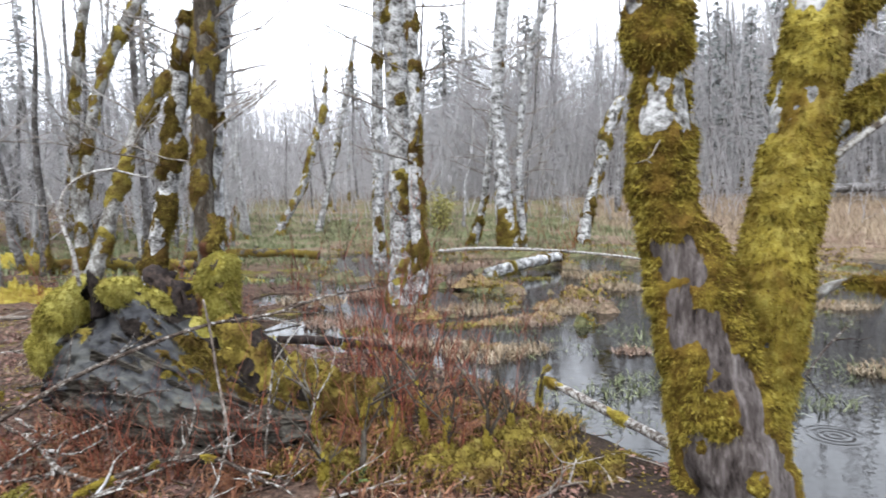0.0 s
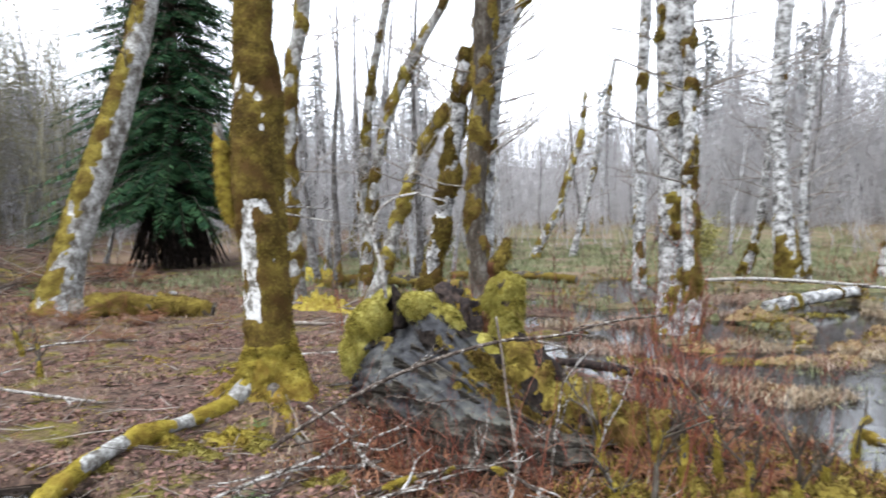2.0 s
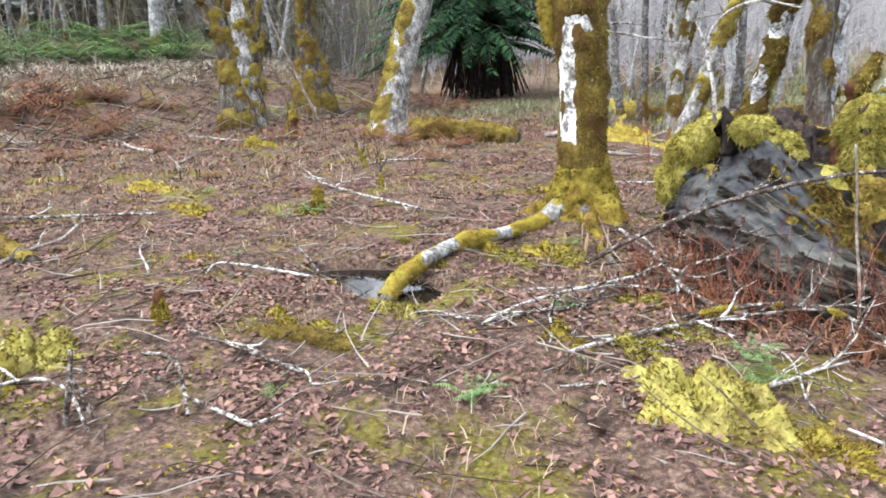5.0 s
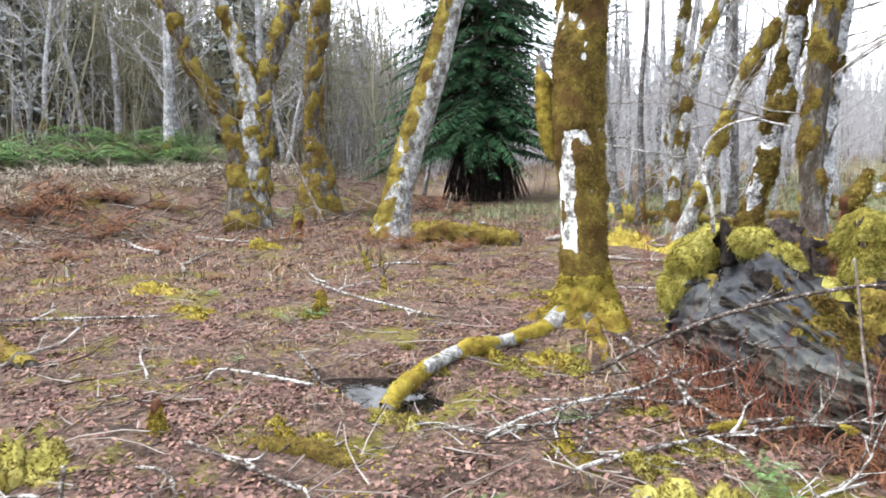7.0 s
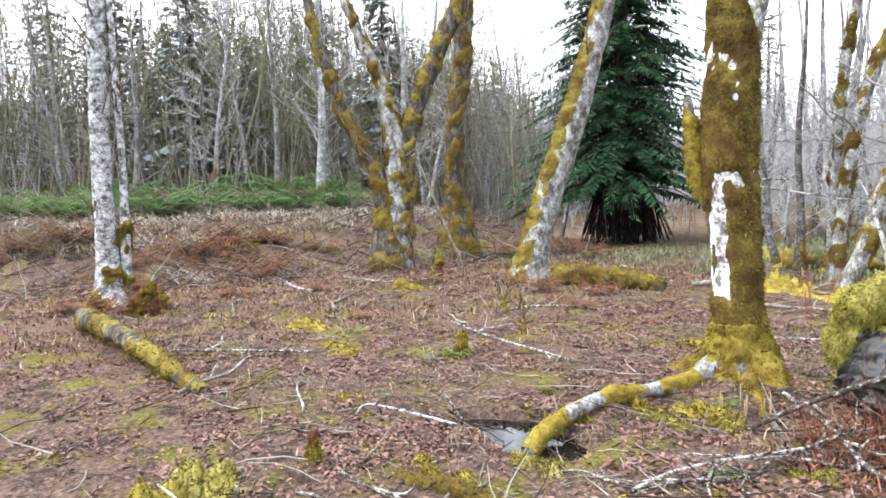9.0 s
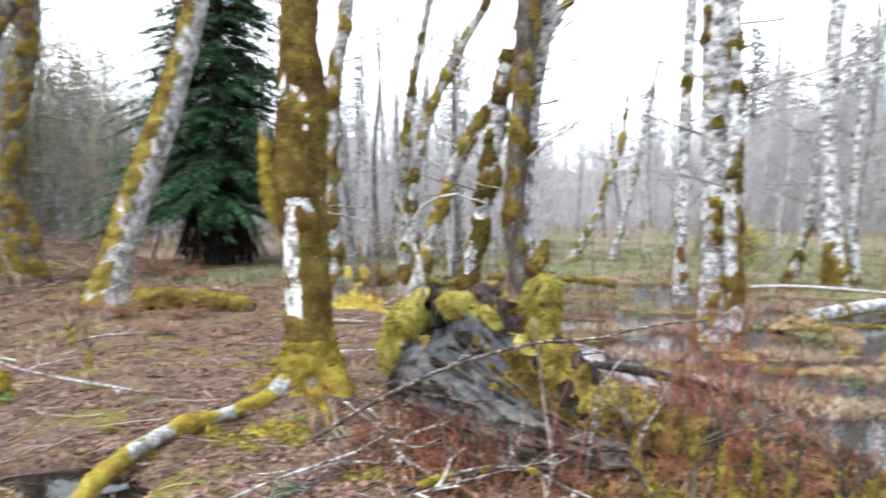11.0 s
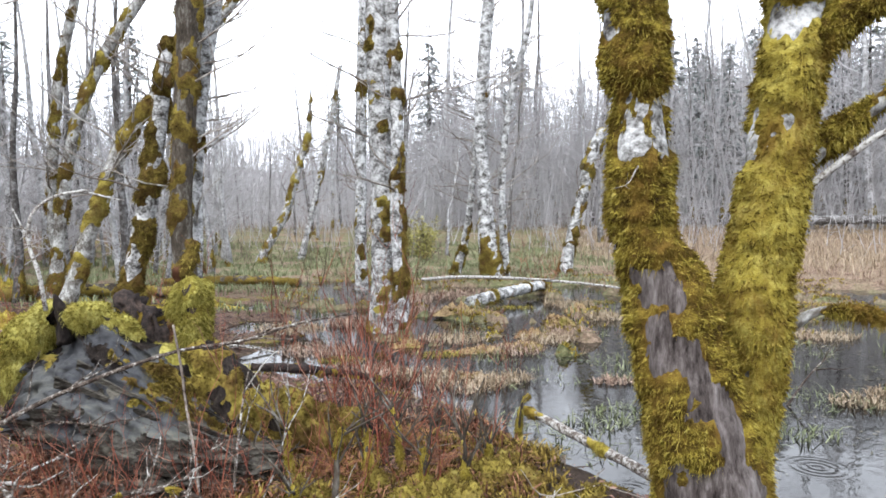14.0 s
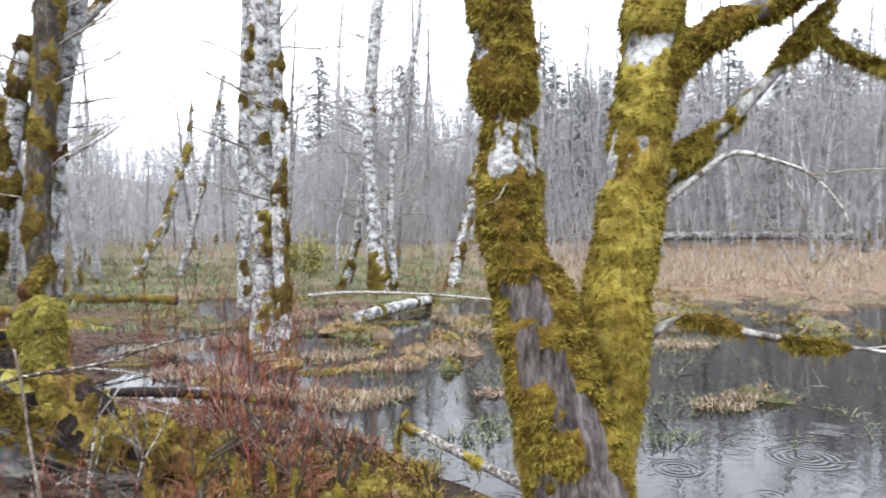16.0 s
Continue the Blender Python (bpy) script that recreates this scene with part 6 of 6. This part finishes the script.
# ---- debris on the road bank ----
def bank_debris():
    rng = random.Random(88)
    s = Sticks(3)
    for _ in range(1700):
        x, y = rng.uniform(-23, -14), rng.uniform(-7, 14)
        a = rng.uniform(0, 6.28)
        s.wander(rng, (x, y, G(x, y) + 0.04), (math.cos(a), math.sin(a), rng.uniform(-.1, .5)), rng.uniform(0.3, 1.6), rng.uniform(0.008, 0.02), 0.005, 3, 0.2)
    tagged(s.made("branch_debris", M_LITTERTWIG), "tangle of dead branches on the road bank", "branches", kind="stuff")


bank_debris()
blades("bank_grass", "pale straw hanging over the road bank", 12000, land_spot(-22.8, -19.6, -8, 13, -0.5, 1.6), 0.2, M_PALESTRAW, 59, 2.4, 0.006)
for _ in range(16):
    x, y = hrng.uniform(-20.5, -16), hrng.uniform(-5, 6)
    s = hrng.uniform(0.6, 1.2)
    c = copy_thing(fb, pose(x, y, G(x, y), 0, 0, hrng.uniform(0, 360)))
    c.scale = (s, s, s)
for k in range(10):
    ground_stick(hrng.uniform(-3.0, -0.7), hrng.uniform(2.4, 3.6), hrng.uniform(0, 6.28), hrng.uniform(0.4, 1.0), hrng.uniform(0.007, 0.013), M_WHITESTICK, W, hrng.uniform(0, 9), 5)

for _ in range(16):
    x, y = hrng.uniform(-15, -5.5), hrng.uniform(2, 10)
    s = hrng.uniform(0.2, 0.5)
    c = copy_thing(fb, pose(x, y, G(x, y), 0, 0, hrng.uniform(0, 360)))
    c.scale = (s, s, s)
for _ in range(14):
    x, y = hrng.uniform(-15, -5), hrng.uniform(3, 11)
    s = hrng.uniform(0.35, 0.7)
    c = tagged(copy_thing(hrng.choice(shrubs), pose(x, y, G(x, y) - 0.01, 0, 0, hrng.uniform(0, 360))), "small leafless red-stemmed shrub in the leaf litter", "shrub", "red shrubs")
    c.scale = (s, s, s)

# ---- lichened branches over the litter ----
LB = "pale lichen-spotted dead branch on the mossy litter"
for i, (pts, r0, r1, kids) in enumerate((
        ([(-3.75, -0.3, 0.08), (-3.63, 0.11, 0.14), (-3.44, 0.25, 0.12), (-3.12, 0.24, 0.05)], 0.012, 0.01, 2),
        ([(-3.9, 0.02, 0.2), (-3.75, 0.09, 0.15), (-3.63, 0.11, 0.13)], 0.008, 0.01, 1),
        ([(-3.23, 0.26, 0.37), (-3.22, 0.22, 0.2), (-3.33, 0.2, -0.02)], 0.012, 0.018, 1),
        ([(-3.73, 0.69, 0.05), (-3.35, 0.71, 0.12), (-2.97, 0.6, 0.03)], 0.012, 0.014, 2),
        ([(-3.83, 0.98, 0.06), (-3.35, 1.07, 0.06), (-3.03, 1.15, 0.03)], 0.012, 0.017, 3),
        ([(-2.95, 0.7, 0.03), (-2.7, 0.76, 0.02)], 0.012, 0.014, 1),
        ([(-8.07, 0.78, 0.06), (-7.43, 1.4, 0.08), (-7.04, 2.02, 0.05)], 0.02, 0.018, 2),
        ([(-2.15, 2.2, 0.03), (-2.1, 2.34, 0.05), (-1.97, 2.68, 0.06), (-1.73, 3.12, 0.07), (-1.45, 3.53, 0.08)], 0.017, 0.012, 5),
        ([(-2.75, 2.22, 0.02), (-2.7, 2.45, 0.07), (-2.61, 2.72, 0.1), (-2.44, 3.07, 0.13), (-2.38, 3.35, 0.12)], 0.012, 0.014, 3),
        ([(-2.95, 3.94, 0.2), (-2.5, 3.71, 0.12), (-2.15, 3.39, 0.08), (-1.89, 3.27, 0.06), (-1.7, 3.31, 0.03)], 0.022, 0.016, 4),
        ([(-2.22, 3.46, 0.06), (-2.18, 3.51, 0.18), (-1.98, 3.74, 0.24)], 0.012, 0.009, 3),
        ([(-2.45, 3.95, 0.24), (-2.2, 3.85, 0.37), (-1.75, 3.6, 0.42)], 0.009, 0.006, 5),
        ([(-1.98, 3.6, 0.26), (-1.9, 3.5, 0.14), (-1.8, 3.4, 0.0)], 0.01, 0.012, 2),
        ([(-4.79, 1.52, 0.05), (-4.91, 1.68, 0.06), (-4.48, 1.83, 0.07), (-4.15, 2.0, 0.04)], 0.01, 0.014, 3),
        ([(-1.98, 1.91, 0.02), (-1.85, 2.1, 0.02)], 0.009, 0.01, 1),
        ([(-3.43, 4.97, 0.07), (-3.0, 5.4, 0.07)], 0.014, 0.016, 1),
        ([(-2.82, 4.05, 0.14), (-2.41, 3.85, 0.04)], 0.016, 0.012, 2),
        ([(-4.36, 2.0, 0.24), (-4.3, 2.08, 0.1), (-4.26, 2.16, -0.05)], 0.012, 0.02, 0),
        ([(-6.42, 3.4, 0.3), (-6.02, 3.63, 0.16), (-5.07, 3.94, 0.03)], 0.014, 0.018, 2),
        ([(-1.2, 3.2, 0.0), (-1.13, 3.25, 0.25), (-1.0, 3.32, 0.48)], 0.007, 0.003, 3),
        ([(-0.85, 3.25, 0.0), (-0.72, 3.32, 0.3), (-0.66, 3.36, 0.6)], 0.007, 0.003, 3),
        ([(3.2, 5.7, -0.12), (3.4, 5.75, 0.12), (3.62, 5.82, 0.3)], 0.014, 0.008, 3))):
    stick(pts, r0 * 0.8, r1 * 0.8, M_WHITESTICK, LB, 11.3 + i * 0.77, kids=kids)
stick([(-13.75, 7.3, 2.4), (-13.5, 7.6, 1.4), (-13.2, 8.0, 0.15)], 0.022, 0.032, M_TWIG, "bare broken pole leaning against the maple", 31.5, "dead_pole", 1)
stick([(-8.4, 12.9, 0.14), (-6.9, 13.3, 0.2), (-5.2, 13.2, 0.12)], 0.13, 0.1, M_DARKBARK, "mossy fallen log behind the alders", 32.1, "fallen_log", 2, 0.4)
stick([(-6.2, 15.2, 0.12), (-4.4, 15.6, 0.16), (-3.1, 15.3, 0.1)], 0.1, 0.08, M_DARKBARK, "mossy fallen log behind the alders", 32.9, "fallen_log", 2, 0.4)

# torn strips of wood by the stout alder
xrng = random.Random(64)
for _ in range(9):
    x, y = -3.1 + xrng.uniform(-.16, .16), 3.72 + xrng.uniform(-.12, .12)
    h = xrng.uniform(0.1, 0.24)
    stick([(x, y, -0.02), (x - h * 0.1, y + h * 0.2, h * 0.5), (x - h * 0.3, y + h * 0.5, h)], xrng.uniform(0.005, 0.011), 0.003, M_SPLINTER, "tan torn strip of wood at the alder's foot", xrng.uniform(0, 9), "wood_splinter")


# ---- small stumps and a half-buried slab ----
def small_stump(x, y, r, h, seed, label, amt=0.1, mat=None):
    o = (x, y, G(x, y))
    t = empty_at("stump", *o)
    z = o[2]
    stem(t, o, [(x, y, z - 0.1, r * 1.5), (x, y, z + h * 0.3, r * 1.05), (x + 0.02, y, z + h * 0.8, r * 0.9), (x + 0.03, y, z + h, r * 0.55), (x + 0.04, y, z + h * 1.02, r * 0.1)], mat or M_REDROT, seed, 0.5, 9, 18, 0.03, rule=moss_rule(amt, low=h * 0.4), thick=0.03, tufts=900, name="body")
    return tagged(t, label, "stump")


small_stump(-4.14, 0.94, 0.035, 0.2, 3.3, "small broken red-brown stub in the litter")
small_stump(-11.45, 0.95, 0.17, 0.5, 4.4, "dark rotten stump with moss beside the birch", 0.0)
small_stump(-11.95, 1.25, 0.12, 0.35, 5.6, "dark rotten stump with moss beside the birch", 0.2)
small_stump(-6.15, 3.35, 0.05, 0.26, 6.1, "small mossy stub among green shoots", 0.3)
small_stump(-12.1, 6.7, 0.09, 0.5, 6.9, "small mossy stub by the maple", 0.3)
stick([(-3.75, 1.2, -0.06), (-3.5, 1.34, 0.02), (-3.2, 1.5, 0.0), (-3.0, 1.6, -0.08)], 0.055, 0.045, M_BLACKROT, "dark half-buried rotten log under moss", 7.7, "buried_log", 0, 0.15)
stone_v, stone_f, _ = tube_data([(0, 0, 0, 0.03), (0, 0, 0.05, 0.09), (0, 0, 0.11, 0.06), (0, 0, 0.13, 0.01)], 12, 0.03, 0.3, 5, 2.0)
stone = mesh_ob("stone", stone_v, stone_f, M_BIRCH)
stone.location = (-10.77, 10.66, G(-10.77, 10.66) - 0.03)
tagged(stone, "small white stone on the leaf litter", "stone")


# ---- straw tufts, bushes, small green ferns ----
def straw_tuft(x, y, r, n, hi, mat, label, seed, lean=1.6):
    z = max(G(x, y), WATER_Z)

    def spot(rng):
        a, q = rng.uniform(0, 6.28), r * math.sqrt(rng.random())
        return math.cos(a) * q, math.sin(a) * q * 0.7, 0.02, 1.0
    ob = blades("straw_tuft", label, n, spot, hi, mat, seed, lean, 0.005)
    ob.location = (x, y, z)
    return tagged(ob, label, "grass", "straw tufts", "thing")


ST = "tuft of wet tan straw lying in the swamp"
for i, (x, y, r, h, mt) in enumerate(((3.95, 5.75, 0.32, 0.12, 0), (4.35, 5.95, 0.25, 0.1, 0), (0.37, 6.45, 0.4, 0.14, 0), (0.8, 6.7, 0.3, 0.12, 0), (0.0, 6.9, 0.4, 0.14, 0), (-0.7, 7.1, 0.45, 0.14, 1), (1.0, 8.2, 0.45, 0.13, 1), (1.6, 8.9, 0.4, 0.16, 0), (2.0, 9.3, 0.35, 0.16, 1), (0.3, 9.0, 0.5, 0.14, 0), (-1.4, 8.2, 0.5, 0.16, 1), (0.16, 13.9, 0.7, 0.2, 1), (-0.6, 13.2, 0.6, 0.2, 1), (0.9, 14.4, 0.6, 0.2, 1), (2.9, 10.8, 0.5, 0.15, 0), (3.6, 9.2, 0.4, 0.12, 0), (4.6, 11.4, 0.6, 0.18, 0), (2.6, 12.4, 0.5, 0.2, 0), (5.4, 9.0, 0.5, 0.14, 0), (1.9, 6.6, 0.22, 0.08, 1), (2.6, 7.3, 0.3, 0.1, 0), (-1.2, 10.4, 0.5, 0.2, 1), (-2.0, 9.4, 0.5, 0.18, 0), (6.4, 12.4, 0.7, 0.18, 0), (-0.2, 11.6, 0.5, 0.18, 1))):
    straw_tuft(x, y, r, int(900 * r), h, M_PINKSTRAW if mt else M_STRAW, ST, 500 + i)
for i, (x, y, r) in enumerate(((0.63, 10.96, 0.3), (1.2, 8.3, 0.25), (-2.0, 6.9, 0.3), (2.1, 10.0, 0.25), (0.1, 8.0, 0.3), (-1.0, 7.7, 0.3), (1.5, 12.2, 0.4), (3.2, 12.9, 0.4))):
    straw_tuft(x, y, r, 320, 0.06, M_FLOORMOSS, "clump of bright yellow moss in the swamp", 540 + i, 2.5)
for i, (x, y) in enumerate(((1.39, 5.24), (1.7, 5.5), (2.9, 4.9))):
    straw_tuft(x, y, 0.3, 90, 0.12, M_GRASS, "pale green grass bent over the pond", 560 + i, 1.8)


def bush(x, y, w, h, seed):
    rng = random.Random(seed)
    t = empty_at("bush", x, y, G(x, y))
    s = Sticks(3)
    v, f = [], []
    for _ in range(26):
        a = rng.uniform(0, 6.28)
        d = Vector((math.cos(a) * rng.uniform(0, .6) * w / h, math.sin(a) * rng.uniform(0, .6) * w / h, 1))
        q, _ = s.wander(rng, (rng.uniform(-.2, .2), rng.uniform(-.2, .2), -0.05), d, h * rng.uniform(0.6, 1.1), 0.012, 0.004, 3, 0.15)
        for _ in range(60):
            k = rng.randrange(1, 4)
            p = q[k - 1].lerp(q[k], rng.random()) + Vector((rng.gauss(0, .1), rng.gauss(0, .1), rng.gauss(0, .08)))
            u = Vector((rng.uniform(-1, 1), rng.uniform(-1, 1), rng.uniform(-1, 1))).normalized() * 0.045
            e = u.orthogonal() * 0.6
            i = len(v)
            v += [p - u, p + e, p + u, p - e]
            f.append((i, i + 1, i + 2, i + 3))
    tagged(s.made("stem_mass", M_BRUSH, t), kind="stuff")
    tagged(mesh_ob("foliage", v, f, M_BUSH, t, flat=True), kind="stuff")
    tagged(t, "small yellow-green bush at the edge of the wood", "bush")


bush(-0.45, 25.8, 1.1, 1.7, 71)
bush(-1.3, 26.6, 0.8, 1.2, 72)
for x, y, s in ((-2.27, 1.63, 0.24), (-2.89, 0.97, 0.1), (-1.49, 2.81, 0.22), (-1.35, 2.6, 0.2), (-2.52, 2.69, 0.16), (-6.08, 3.24, 0.25), (-6.2, 3.0, 0.2), (-0.47, 3.3, 0.16), (-3.25, 3.75, 0.14), (-9.4, 8.6, 0.5), (-12.6, 9.0, 0.6), (-15.6, 8.4, 0.7), (-15.0, 11.0, 0.7), (-5.1, 1.9, 0.12), (-7.8, 2.9, 0.2)):
    c = copy_thing(fg, pose(x, y, G(x, y), 0, 0, hrng.uniform(0, 360)))
    c.scale = (s, s, s)
    tagged(c, "small green fern sprouting from the litter", "fern", "small ferns")
for x, y, s in ((-0.3, 4.4, 1.25), (-0.5, 4.6, 1.35), (-2.0, 3.45, 0.6), (-1.6, 3.4, 0.65), (-2.4, 3.4, 0.5), (-1.1, 3.45, 0.7)):
    c = copy_thing(hrng.choice(shrubs), pose(x, y, max(G(x, y), WATER_Z), 0, 0, hrng.uniform(0, 360)))
    c.scale = (s * 0.9, s * 0.9, s)
blades("litter_strand", "thin red-brown dead stalks in the litter", 14000, land_spot(-13, 0.8, 0.9, 11, -0.1, 1.0, 1.2), 0.1, M_BRACKEN, 62, 2.2, 0.0025)


def box_spot(x0, x1, y0, y1, size):
    def spot(rng):
        x, y = rng.uniform(x0, x1), rng.uniform(y0, y1)
        if shore_side(x, y) > 0.1 or fbm(x * 3, y * 3, 6.0) < -0.15:
            return None
        return x, y, G(x, y), size
    return spot


blades("dead_bracken", "tangle of orange-brown dead leaves under the red shrubs", 5200, box_spot(-2.6, 0.7, 3.05, 5.0, 1.0), 0.16, M_BRACKEN, 65, 1.7, 0.006)
blades("dead_bracken", "mossy brown stalks on the shore under the shrubs", 3600, box_spot(-1.0, 0.9, 3.2, 4.6, 1.0), 0.14, M_OLIVESTALK, 66, 1.2, 0.007)
blades("litter_strand", "thin dead stalks over the far forest floor", 9000, box_spot(-20, -8, -1, 12, 1.5), 0.13, M_BRACKEN, 67, 2.0, 0.004)
blades("litter_strand", "bleached dead stalks over the far forest floor", 7000, box_spot(-21, -8, -2, 12, 1.4), 0.13, M_STRAW, 68, 2.0, 0.004)
